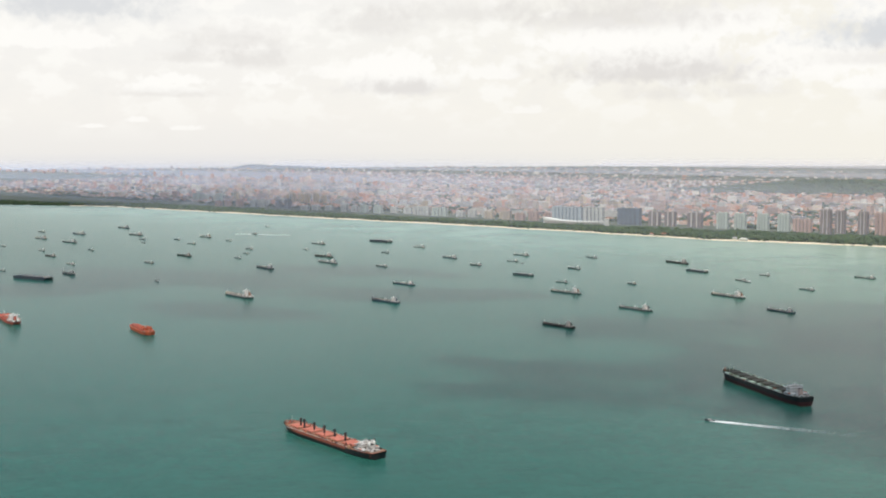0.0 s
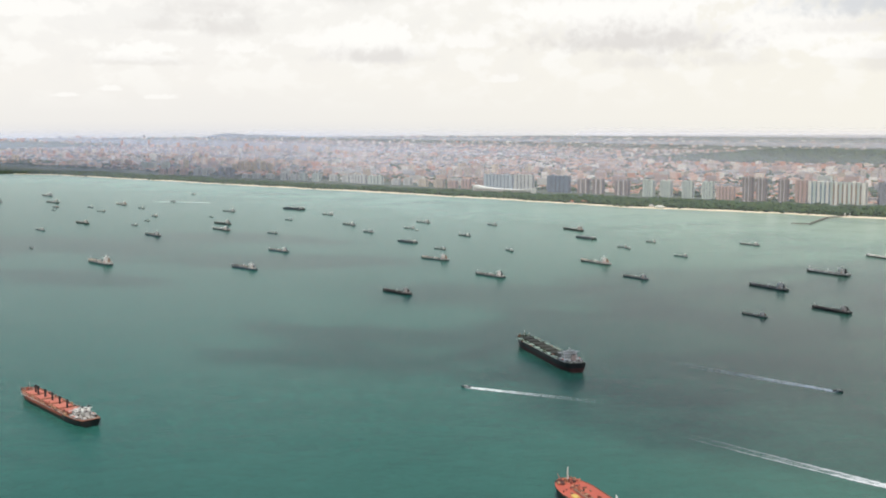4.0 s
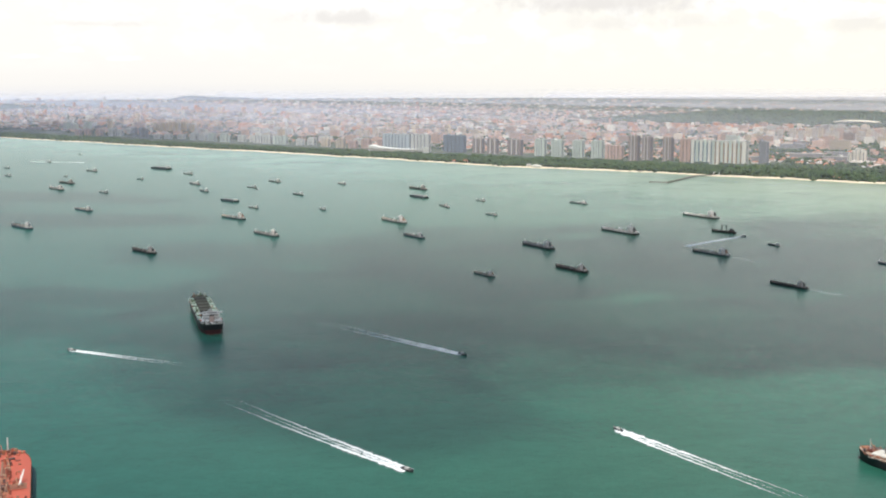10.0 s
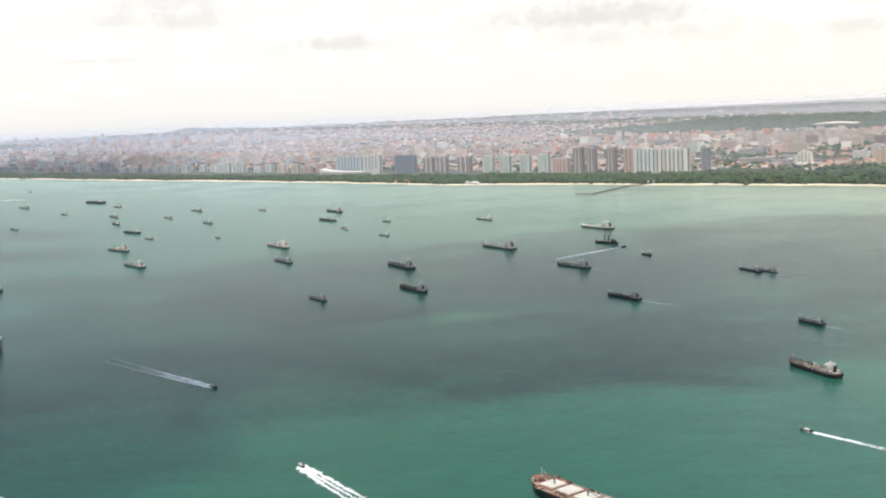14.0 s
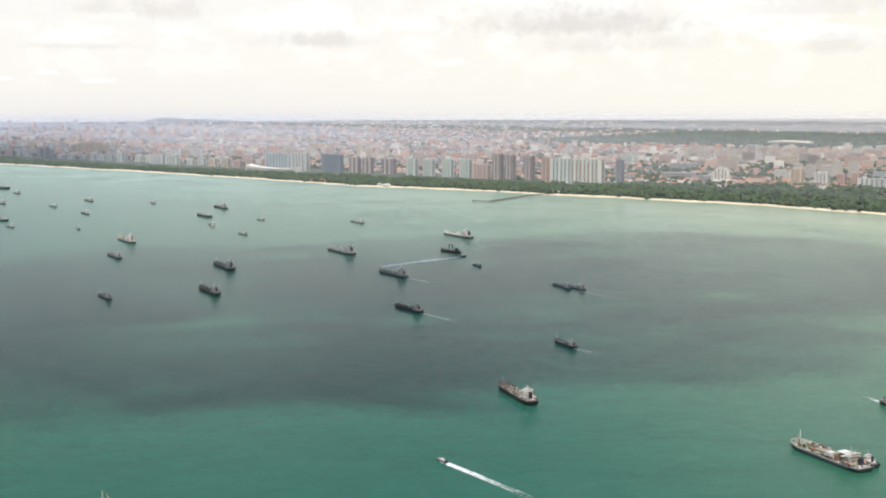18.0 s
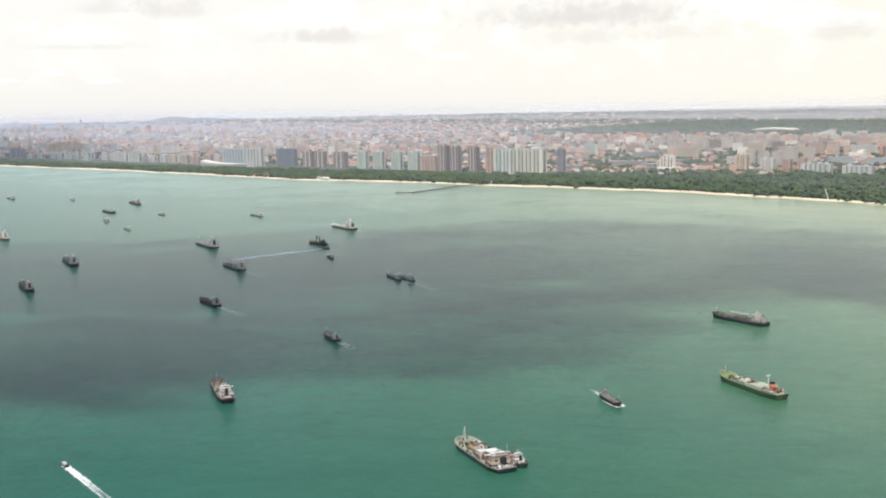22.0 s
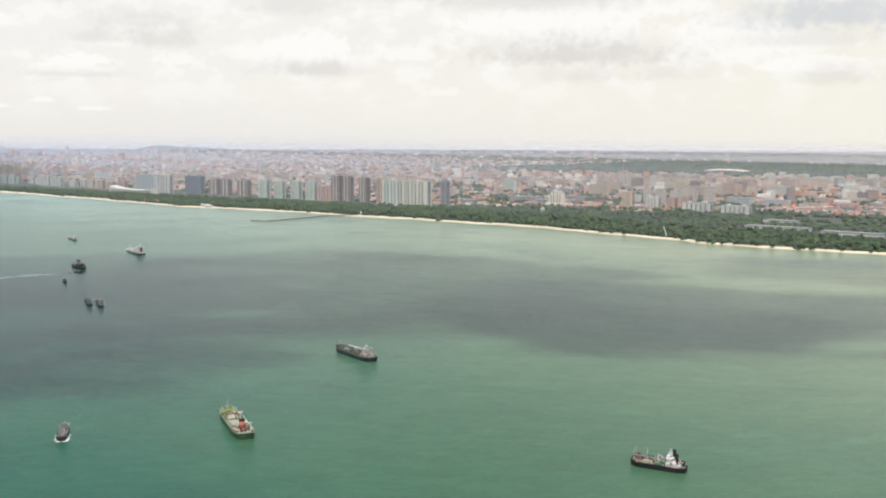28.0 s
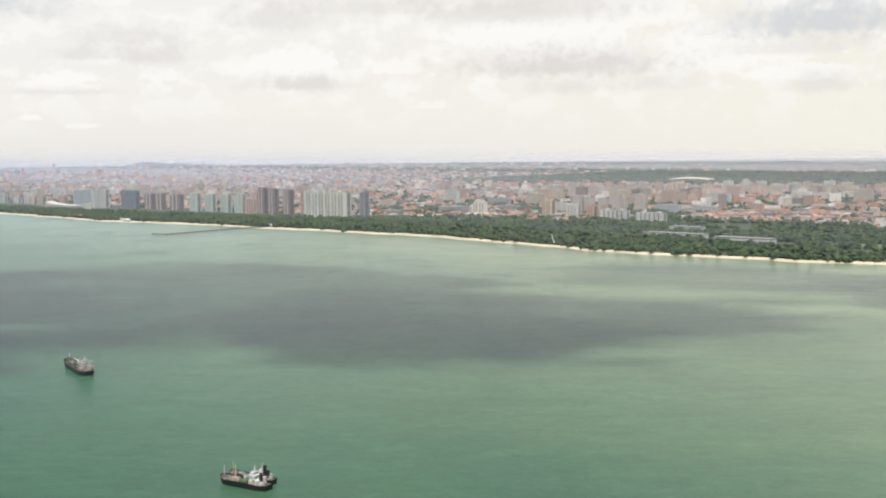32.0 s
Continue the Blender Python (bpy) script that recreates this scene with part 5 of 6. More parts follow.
# trees at the edge of the sand, one by one
trunk = pipe((0, 0, 0), (0.05, 0.02, 1.5), 0.13, 0.07, 7)
tube(trunk, (0.03, 0.0, 1.0), (0.5, 0.2, 1.7), 0.06, 0.03, 5)
tube(trunk, (0.03, 0.0, 1.1), (-0.4, 0.3, 1.8), 0.05, 0.03, 5)
first = thing("tree", "dark green broad-crowned beach tree behind the sand", "tree", "beach trees")
part("trunk", trunk, M["bark"], first)
me = join_arrays("crown", [(np.stack((v[:, 0] * 1.5, v[:, 1] * 1.5, 1.0 + v[:, 2] * 1.6), 1), f) for v, f in CROWNS[:1]], M["leaf"])
crown = new("crown", me)
crown.parent = first
for i in range(140):
    u = -160 + 900 * i / 140 + rng.uniform(-3, 3)
    s = rng.uniform(0.7, 1.25)
    p = place(u, shore(u) + width_of_beach(u) + rng.uniform(-0.6, 1.5), 0)
    m = Matrix.Translation((p.x, p.y, land_z(u, shore(u) + width_of_beach(u)) - 0.1)) @ Matrix.Rotation(rng.uniform(0, 6.28), 4, "Z") @ Matrix.Scale(s, 4)
    if i:
        copy_thing(first, m)
    else:
        first.matrix_world = m

# ---------------------------------------------------------------- town
WALLS = dict(
    brown=surface("brown_tower_render", (0.31, 0.25, 0.225), (0.24, 0.19, 0.17), 0.3, 0.85, vary=0.12),
    pink=surface("pink_beige_render", (0.58, 0.40, 0.325), (0.46, 0.32, 0.26), 0.3, 0.85, vary=0.15),
    pale=surface("white_render", (0.66, 0.65, 0.60), (0.50, 0.49, 0.45), 0.3, 0.8, vary=0.1),
    cream=surface("cream_white_render", (0.76, 0.73, 0.64), (0.62, 0.60, 0.53), 0.3, 0.8),
    mint=surface("pale_green_white_render", (0.58, 0.63, 0.55), (0.44, 0.48, 0.42), 0.3, 0.8, vary=0.1),
    beige=surface("beige_render", (0.62, 0.51, 0.38), (0.50, 0.41, 0.31), 0.3, 0.85, vary=0.15),
    blue=surface("pale_blue_grey_render", (0.52, 0.57, 0.59), (0.42, 0.46, 0.49), 0.4, 0.5),
    slate=surface("slate_blue_glazing", (0.20, 0.235, 0.27), (0.15, 0.18, 0.21), 0.4, 0.3),
    grey=surface("grey_concrete", (0.30, 0.30, 0.31), (0.22, 0.22, 0.23), 0.3, 0.85, vary=0.2),
    band=surface("shaded_window_strip", (0.10, 0.115, 0.12), (0.16, 0.16, 0.15), 0.8, 0.35),
    pane=surface("hazy_window_strip", (0.33, 0.28, 0.25), (0.40, 0.35, 0.31), 0.8, 0.4),
    roof=surface("flat_roof", (0.42, 0.40, 0.37), (0.30, 0.28, 0.26), 0.4, 0.9, vary=0.2),
    tile=surface("terracotta_roof_tiles", (0.42, 0.165, 0.095), (0.34, 0.17, 0.11), 0.6, 0.9, vary=0.35),
    stripe=surface("pale_stripe_render", (0.62, 0.55, 0.48), (0.52, 0.45, 0.39), 0.3, 0.85),
    sky_blue=surface("light_blue_panels", (0.30, 0.42, 0.47), None, 0.5, 0.5),
    ochre=surface("ochre_panels", (0.55, 0.36, 0.20), None, 0.5, 0.7),
)


def slab(w, d, h, wall, label):
    """A plainer inland block: walls, rows of windows on both long faces, roof and lift house."""
    t = thing("housing_block", label, "apartment building", "inland blocks")
    part("wall", block(0, 0, 0, w, d, h), wall, t)
    bm = bmesh.new()
    n, m = max(3, int(h / 0.8)), max(3, int(w / 1.6))
    for k in range(n):
        for i in range(m):
            for s in (1, -1):
                box(bm, -w / 2 + w * (i + 0.5) / m, s * (d / 2 + 0.02), 0.4 + k * (h - 0.5) / n, w / m * 0.62, 0.08, (h - 0.5) / n * 0.5)
    tagged(part("glazing", bm, WALLS["pane"], t), kind="stuff")
    part("roof", block(0, 0, h, w + 0.25, d + 0.25, 0.22), WALLS["roof"], t)
    part("lift_house", block(w * 0.1, 0, h + 0.22, min(2.2, w * 0.3), d * 0.45, 0.8), wall, t)
    return t


def stand(ob, u, v, turn=0.0, scale=(1, 1, 1)):
    p = place(u, v, land_z(u, v) - 0.1)
    ob.matrix_world = Matrix.Translation(p) @ Matrix.Rotation(radians(ALONG + turn), 4, "Z") @ Matrix.Diagonal((*scale, 1))
    return ob


def tower(name, w, d, h, wall, bays, label, group="", storeys=0, accent=None, fins=0.25, top=True):
    """A residential block: a body, recessed dark window strips between bays on both long faces, roof edge and lift houses."""
    t = thing(name, label, "apartment building", group)
    part("wall", block(0, 0, 0, w, d, h), wall, t)
    step = w / bays
    n = storeys or max(4, int(h / 0.72))
    for i in range(bays):
        x = -w / 2 + step * (i + 0.5)
        part("bay", block(x, -d / 2 - fins / 2, 0.3, step * 0.52, fins, h - 0.3 + (0.35 if i % 2 else 0.0)), accent if accent and i % 2 else wall, t)
        bm = bmesh.new()
        for k in range(n):
            box(bm, x + step * 0.5 * (1 if i < bays - 1 else 0), -d / 2 - 0.03, 0.35 + k * (h - 0.6) / n, step * 0.34, 0.1, (h - 0.6) / n * 0.55)
        tagged(part("window_column", bm, WALLS["band"], t), kind="stuff")
    bm = bmesh.new()
    for k in range(n):
        for s in (1, -1):
            box(bm, s * (w / 2 + 0.02), 0, 0.35 + k * (h - 0.6) / n, 0.08, d * 0.5, (h - 0.6) / n * 0.55)
    tagged(part("side_glazing", bm, WALLS["band"], t), kind="stuff")
    r = part("roof", block(0, 0, h, w + 0.25, d + 0.25, 0.22), WALLS["roof"], t)
    if top:
        for s in ((-0.28, 0.28) if w > 8 else (0.0,)):
            part("lift_house", block(s * w, 0, h + 0.22, min(2.2, w * 0.3), d * 0.45, 0.9), wall, r)
    return t


# first row behind the park, block by block
ROW = (
    ("brown", -161, -145, 125, 15.4, 4, "stripe"), ("brown", -141.5, -126, 125, 15.6, 4, "stripe"), ("brown", -114, -94.5, 125, 15.4, 5, "stripe"),
    ("mint", -80, -65, 125, 16.4, 4, None), ("mint", -63, -48, 130, 16.0, 4, None), ("mint", -38, -23.5, 130, 16.3, 4, None), ("mint", -16, -1, 130, 16.8, 4, None),
    ("brown", 32, 45, 120, 23.4, 5, "stripe"), ("brown", 45.6, 58, 121, 22.4, 5, "stripe"), ("brown", 68, 80, 120, 22.2, 5, "stripe"), ("grey", 160, 169, 124, 21.5, 3, None), ("grey", 155, 160, 132, 22.0, 2, None),
)
NAMED = dict(brown="tall brown apartment tower with pinkish bays behind the trees", mint="slim white apartment tower with pale green tint", grey="grey slender apartment tower with recessed windows", pale="white apartment slab behind the park", beige="beige apartment block with flat roof", pink="pinkish apartment block with flat roof", blue="pale blue-grey block with flat roof", slate="slate-blue glazed office block with flat roof")
for wall, u0, u1, v, h, bays, acc in ROW:
    stand(tower("apartment_tower", u1 - u0 - 3.6, 5.5, h, WALLS[wall], bays, NAMED[wall], "shore towers", accent=WALLS[acc] if acc else None), (u0 + u1) / 2, v)
big = tower("apartment_slab", 52, 6.0, 21.4, WALLS["cream"], 13, "broad white apartment slab with blue and ochre upright panels", "shore towers", accent=WALLS["mint"], fins=0.9)
for i in range(12):
    part("panel", block(-22 + 4.0 * i, -3.0, 1.0, 1.75, 0.1, 18.5), WALLS["sky_blue" if i < 5 else "ochre"], big, "light blue upright panel" if i < 5 else "ochre upright panel")
stand(big, 124.5, 120)
REST = (
    ("grey", -775, -737, 110, 19.2, 6), ("pale", -713, -661, 110, 9.0, 7), ("pale", -645, -600, 110, 13.8, 6), ("mint", -598, -549, 110, 14.6, 6), ("pale", -498, -469, 110, 16.5, 5), ("mint", -466, -440, 110, 15.4, 4), ("beige", -380, -333, 110, 13.8, 7), ("pink", -331, -282, 112, 14.8, 7),
    ("blue", -280, -237, 112, 17.4, 8), ("pale", -235, -207, 110, 18.2, 5), ("slate", -197, -166, 120, 18.2, 5), ("pink", 0, 21, 130, 13.0, 5), ("pink", 81, 94, 128, 21.4, 3), ("beige", 270, 282, 213, 14.2, 4), ("pale", 286, 300, 222, 11.0, 4), ("pink", 302.5, 312, 226, 10.5, 3),
    ("pink", 313, 322, 230, 11.5, 3), ("pale", 325, 351, 212, 8.6, 6), ("pale", 357, 382, 212, 7.6, 6), ("pink", -900, -850, 100, 13.0, 6), ("pale", -845, -800, 112, 15.0, 6), ("pale", -555, -510, 125, 12.0, 6), ("pale", -430, -385, 120, 12.0, 7),
)
for i, (wall, u0, u1, v, h, bays) in enumerate(REST):
    h *= 0.66 if u0 < -320 else 1.0
    n = 1 if u1 - u0 < 30 or u0 > -320 and u0 < -150 else 3      # the western blocks stand as clusters of three
    w = (u1 - u0) / n
    for k in range(n):
        stand(tower("apartment_block", w - 3.0 - (1.5 if n > 1 else 0), 5.0, h * (1.0, 0.86, 1.08)[(k + i) % 3 if n > 1 else 0], WALLS[wall], max(3, bays // n), NAMED[wall], "shore blocks"), u0 + w * (k + 0.5), v + (0, 9, -5)[(k + 2 * i) % 3 if n > 1 else 0])
# blocks further inland: six builds, set down many times
BLOCKS = [slab(20, 4.5, 8.5, WALLS["beige"], "long beige housing block with flat roof"), slab(24, 4.5, 7.5, WALLS["pale"], "long white housing block with flat roof"), slab(16, 4.5, 9.5, WALLS["pink"], "pinkish housing block with flat roof"),
          slab(8, 6, 12, WALLS["beige"], "beige housing tower among lower roofs"), slab(26, 6, 3.6, WALLS["grey"], "low grey block with pale roof"), slab(15, 5, 9, WALLS["brown"], "brown housing block with flat roof"),
          slab(30, 5, 9.2, WALLS["blue"], "long pale blue-grey housing block with flat roof"), slab(22, 5, 10, WALLS["cream"], "cream housing block with flat roof"), slab(16, 5, 4.6, WALLS["pink"], "low pinkish terrace with flat roof"), slab(16, 5, 13, WALLS["mint"], "pale green-white housing block with flat roof"),
          slab(9, 6, 17, WALLS["stripe"], "tall pale beige housing tower")]
rng = random.Random(21)
done, taken = set(), []


def settle(k, u, v, turn, scale):
    """Sets one block of kind k down."""
    ob = copy_thing(BLOCKS[k], Matrix()) if k in done else BLOCKS[k]
    done.add(k)
    taken.append((u, v))
    stand(ob, u, v, turn, scale)


# estates: rows of alike blocks. u, v of the first, step, count, kind, turn, scale
for u, v, du, dv, count, k, turn, size in (
        (228, 289, 11, 2, 1, 7, 0, (0.7, 1, 1.0)), (238, 296, 9, 9, 4, 10, 8, (0.9, 1, 0.95)), (248, 332, 11, 5, 3, 10, 12, (1, 1, 0.85)), (300, 340, 34, 8, 2, 6, 4, (0.8, 1, 0.85)),
        (386, 288, 23, 5, 4, 8, 5, (0.9, 1, 0.85)), (362, 350, 27, 6, 4, 8, 5, (0.95, 1, 0.95)), (338, 420, 25, 9, 4, 8, 4, (0.8, 1, 1.1)),
        (318, 392, 9, 4, 1, 5, 30, (0.5, 1, 1.7)), (186, 540, 15, 3, 4, 2, 14, (0.8, 1, 1.4)), (165, 505, 16, 3, 4, 0, 14, (0.7, 1, 1.2)), (255, 612, 16, 2, 4, 7, 10, (0.6, 1, 0.95)), (250, 660, 16, 2, 5, 7, 10, (0.6, 1, 1.0)),
        (40, 890, 22, 3, 8, 7, 16, (0.85, 1, 1.35)), (60, 850, 22, 3, 8, 0, 16, (0.8, 1, 1.4)), (90, 800, 20, 4, 7, 9, 16, (0.9, 1, 0.95)), (-205, 580, 15, 2, 3, 2, 8, (0.7, 1, 1.5)), (-8, 399, 18, 2, 1, 9, 0, (1.1, 1, 1.05)),
        (-30, 570, 13, 4, 9, 10, 12, (0.95, 1, 1.1)), (-30, 610, 16, 3, 8, 0, 12, (0.65, 1, 1.9)), (-25, 655, 16, 3, 8, 2, 12, (0.75, 1, 1.7)), (-20, 700, 16, 3, 9, 3, 12, (1.1, 1, 1.3)), (-80, 550, 14, 2, 3, 0, 8, (0.6, 1, 1.2)),
        (-330, 470, 16, 3, 5, 1, 6, (0.6, 1, 1.4)), (-520, 300, 15, 2, 6, 3, 6, (0.9, 1, 1.2)), (-700, 260, 15, 3, 6, 1, 6, (0.5, 1, 1.7)), (-900, 230, 15, 3, 6, 3, 6, (0.9, 1, 1.4)), (-1060, 170, 15, 2, 5, 9, 6, (0.8, 1, 1.2))):
    for i in range(count):
        settle(k, u + du * i + rng.uniform(-2, 2), v + dv * i + rng.uniform(-5, 5), turn + rng.uniform(-6, 6), (size[0] * (0.72 if v > 440 else 0.9), size[1], size[2] * (0.80 if v > 440 else 0.9) * rng.uniform(0.75, 1.15)))
# u range, v range, count, kinds
for u0, u1, v0, v1, count, kinds in (
        (-1400, -250, 150, 420, 56, (0, 1, 1, 3, 4, 2)), (-1500, -200, 420, 1000, 50, (0, 1, 2, 4)), (-260, 130, 260, 700, 14, (0, 2, 4, 4)), (60, 330, 380, 640, 12, (0, 2, 2, 5, 1)), (120, 220, 180, 330, 5, (1, 4, 4)),
        (330, 620, 440, 640, 16, (0, 2, 5)), (200, 900, 640, 900, 18, (1, 0, 2)), (-250, 300, 700, 960, 24, (0, 1, 2)), (620, 1000, 330, 600, 10, (0, 1)), (-2200, -1300, 80, 900, 30, (3, 1, 4, 0))):
    for _ in range(count):
        for attempt in range(20):
            u, v = rng.uniform(u0, u1), rng.uniform(v0, v1)
            if all(abs(u - a) > 20 or abs(v - b) > 11 for a, b in taken):
                break
        taken.append((u, v))
        k = rng.choice(kinds)
        t = rng.choice((0, 0, 0, 90, 20, -15)) + rng.uniform(-4, 4)
        s = (rng.uniform(0.75, 1.2), 1.0, rng.uniform(0.75, 1.25) * (1.25 if u > 50 and v < 660 else 1.0))
        settle(k, u, v, t, s)


def gable(w, d, h, r):
    """Vertices and quads of a small house, body and pitched roof apart."""
    a, b = w / 2, d / 2
    body = np.array([(-a, -b, 0), (a, -b, 0), (a, b, 0), (-a, b, 0), (-a, -b, h), (a, -b, h), (a, b, h), (-a, b, h)])
    bf = np.array([(0, 1, 5, 4), (1, 2, 6, 5), (2, 3, 7, 6), (3, 0, 4, 7)])
    e = 0.15
    roof = np.array([(-a - e, -b - e, h - 0.05), (a + e, -b - e, h - 0.05), (a + e, b + e, h - 0.05), (-a - e, b + e, h - 0.05), (-a * 0.7, 0, h + r), (a * 0.7, 0, h + r)])
    rf = np.array([(0, 1, 5, 4), (2, 3, 4, 5), (1, 2, 5, 5), (3, 0, 4, 4)])
    return body, bf, roof, rf


# nearest small houses, one by one
kinds = []
for i, (wall, roof, label) in enumerate((("pale", "tile", "small white house with terracotta roof"), ("pink", "tile", "small pinkish house with terracotta roof"), ("pale", "roof", "small white house with grey roof"))):
    hs = thing("house", label, "house", "small houses")
    part("wall", block(0, 0, 0, 3.4, 2.4, 1.5), WALLS[wall], hs)
    bm = bmesh.new()
    vs = [bm.verts.new(c) for c in ((-1.85, -1.35, 1.45), (1.85, -1.35, 1.45), (1.85, 1.35, 1.45), (-1.85, 1.35, 1.45), (-1.1, 0, 2.35), (1.1, 0, 2.35))]
    for f in ((0, 1, 5, 4), (2, 3, 4, 5), (1, 2, 5), (3, 0, 4), (3, 2, 1, 0)):
        bm.faces.new([vs[j] for j in f])
    part("roof", bm, WALLS[roof], hs)
    for x in (-0.9, 0.9):
        part("window", block(x, -1.21, 0.6, 0.6, 0.06, 0.5), WALLS["band"], hs)
    kinds.append(hs)
done = set()
for i in range(140):
    if i < 60:
        u, v = rng.uniform(370, 620), rng.uniform(270, 400)
    else:
        u, v = rng.uniform(-160, 270), rng.uniform(150, 250)
    k = rng.choice((0, 1, 0, 1, 2) if i < 60 else (0, 2, 2, 2, 1))
    ob = copy_thing(kinds[k], Matrix()) if k in done else kinds[k]
    done.add(k)
    stand(ob, u, v, rng.choice((0, 90)) + rng.uniform(-12, 12), (rng.uniform(0.8, 1.5), rng.uniform(0.9, 1.3), rng.uniform(0.8, 1.3)))

def wood_edge(u):
    """Where the airfield woods begin, inland."""
    return float(np.interp(u, (-750, -550, -300, -100, 100, 1300), (1150, 1020, 1060, 1100, 1110, 1090)))


# the rest of the town: thousands of roofs too far to pick apart
walls_p, roofs_p = [], []
for i in range(19000):
    u, v = rng.uniform(-2300, 1500), 160 + 1500 * rng.random() ** 1.5
    if i > 17200:      # dense terracotta estate behind the eastern park, and low houses by the shore towers
        u, v = (rng.uniform(350, 660), rng.uniform(262, 400)) if i % 3 else (rng.uniform(170, 330), rng.uniform(165, 260))
    elif u > 150 and v < 330 and not (u > 640):
        continue
    if -700 < u < 1300 and wood_edge(u) - 15 < v < 1850:
        continue
    w, d, h = rng.uniform(2.6, 6.5), rng.uniform(2.2, 4.0), rng.uniform(1.2, 2.4)
    if rng.random() < 0.10:
        w, d, h = rng.uniform(5, 13), rng.uniform(3.5, 6), rng.uniform(2.0, 5.5)
    body, bf, roof, rf = gable(w, d, h, 0.8 if h < 2.5 else 0.15)
    a = radians(ALONG + rng.choice((0, 90, 30)) + rng.uniform(-10, 10))
    c, s = math.cos(a), math.sin(a)
    p = place(u, v, land_z(u, v) - 0.15)
    for arr, f, out in ((body, bf, walls_p), (roof, rf, roofs_p)):
        out.append((np.stack((p.x + c * arr[:, 0] - s * arr[:, 1], p.y + s * arr[:, 0] + c * arr[:, 1], p.z + arr[:, 2]), 1), f))


def quads(name, pieces, material):
    k, vs, fs = 0, [], []
    for v, f in pieces:
        vs.extend(map(tuple, v))
        fs.extend(tuple(dict.fromkeys((q + k).tolist())) for q in f)
        k += len(v)
    me = bpy.data.meshes.new(name)
    me.from_pydata(vs, [], fs)
    me.materials.append(material)
    return me


town = thing("town_houses", "many small houses with terracotta, grey and pale roofs", "houses", kind="stuff")
WALL_MIX = islands("town_walls", ((0.60, 0.52, 0.45), (0.58, 0.41, 0.33), (0.76, 0.73, 0.68), (0.26, 0.24, 0.23), (0.62, 0.45, 0.36)), 0.85)
ROOF_MIX = islands("town_roofs", ((0.47, 0.195, 0.115), (0.44, 0.21, 0.14), (0.48, 0.25, 0.17), (0.44, 0.35, 0.30), (0.60, 0.56, 0.52), (0.42, 0.17, 0.105), (0.22, 0.18, 0.165), (0.48, 0.225, 0.145), (0.56, 0.32, 0.22)), 0.9)
for nm, pieces, mt in (("walls", walls_p, WALL_MIX), ("roofs", roofs_p, ROOF_MIX)):
    ob = new(nm, quads(nm, pieces, mt))
    ob.parent = town

# far blocks, joined
pieces = []
for i in range(6200):
    if i < 3000:
        u, v = rng.uniform(-2200, 1300), rng.uniform(330, 950)
        if u > -330 and v < 420:
            continue
    else:
        u, v = rng.uniform(-3400, 2300), 900 + 1700 * rng.random() ** 1.2
    if -720 < u < 1300 and wood_edge(u) - 20 < v < 1850:
        continue
    w, d, h = rng.uniform(4, 13), rng.uniform(3.5, 6), rng.choice((2.5, 3, 4, 5, 6, 8)) * rng.uniform(0.8, 1.25) * (1.0 if v < 1500 else 0.5)
    if u < -1300 and rng.random() < 0.25:
        h *= 1.7
    a, b = w / 2, d / 2
    arr = np.array([(-a, -b, 0), (a, -b, 0), (a, b, 0), (-a, b, 0), (-a, -b, h), (a, -b, h), (a, b, h), (-a, b, h)])
    f = np.array([(0, 1, 5, 4), (1, 2, 6, 5), (2, 3, 7, 6), (3, 0, 4, 7), (4, 5, 6, 7)])
    t = radians(ALONG + rng.choice((0, 0, 90, 30)) + rng.uniform(-8, 8))
    c, s = math.cos(t), math.sin(t)
    p = place(u, v, land_z(u, v) - 0.3)
    pieces.append((np.stack((p.x + c * arr[:, 0] - s * arr[:, 1], p.y + s * arr[:, 0] + c * arr[:, 1], p.z + arr[:, 2]), 1), f))
FAR_MIX = islands("far_walls", ((0.66, 0.55, 0.46), (0.62, 0.44, 0.36), (0.78, 0.72, 0.64), (0.34, 0.30, 0.29), (0.66, 0.46, 0.37), (0.52, 0.46, 0.43), (0.58, 0.30, 0.20)), 0.9)
tagged(new("far_city_blocks", quads("far_city_blocks", pieces, FAR_MIX)), "far city of pale apartment blocks in haze", "buildings", kind="stuff")

# trees through the town, and the dark woods round the airfield
spots = []
for i in range(12000):
    u, v = rng.uniform(-2200, 1300), 130 + 1300 * rng.random() ** 1.3
    if noise.noise(Vector((u * 0.012, v * 0.02, 5))) < 0.02:
        continue
    spots.append((u, v, rng.uniform(2.2, 4.6), rng.uniform(2.6, 4.8)))
for i in range(4200):      # parks and avenues in the western and middle town
    u, v = rng.uniform(-1800, 80), 150 + 800 * rng.random() ** 1.2
    if noise.noise(Vector((u * 0.010, v * 0.018, 14))) < 0.10:
        continue
    spots.append((u, v, rng.uniform(2.4, 5.0), rng.uniform(3.0, 5.2)))
for i in range(7000):      # gardens and avenues behind the eastern park
    u, v = rng.uniform(60, 760), 175 + 560 * rng.random() ** 1.3
    if noise.noise(Vector((u * 0.015, v * 0.025, 8))) < -0.12 or any(abs(u - a) < 9 and abs(v - b) < 6 for a, b in taken):
        continue
    spots.append((u, v, rng.uniform(1.8, 3.8), rng.uniform(2.6, 4.4)))
grove("town_trees", "green street and garden trees among the roofs", spots, THIN, M["leaf"], 4)
spots = []
for i in range(7200):
    u, v = rng.uniform(-730, 1300), 1020 + 800 * rng.random() ** 1.2
    if v < wood_edge(u) + 40 * noise.noise(Vector((u * 0.01, 0, 9))) or (abs(u + 128) < 55 and v < 1090):
        continue
    spots.append((u, v, rng.uniform(5, 9.4), rng.uniform(3.5, 6.5)))
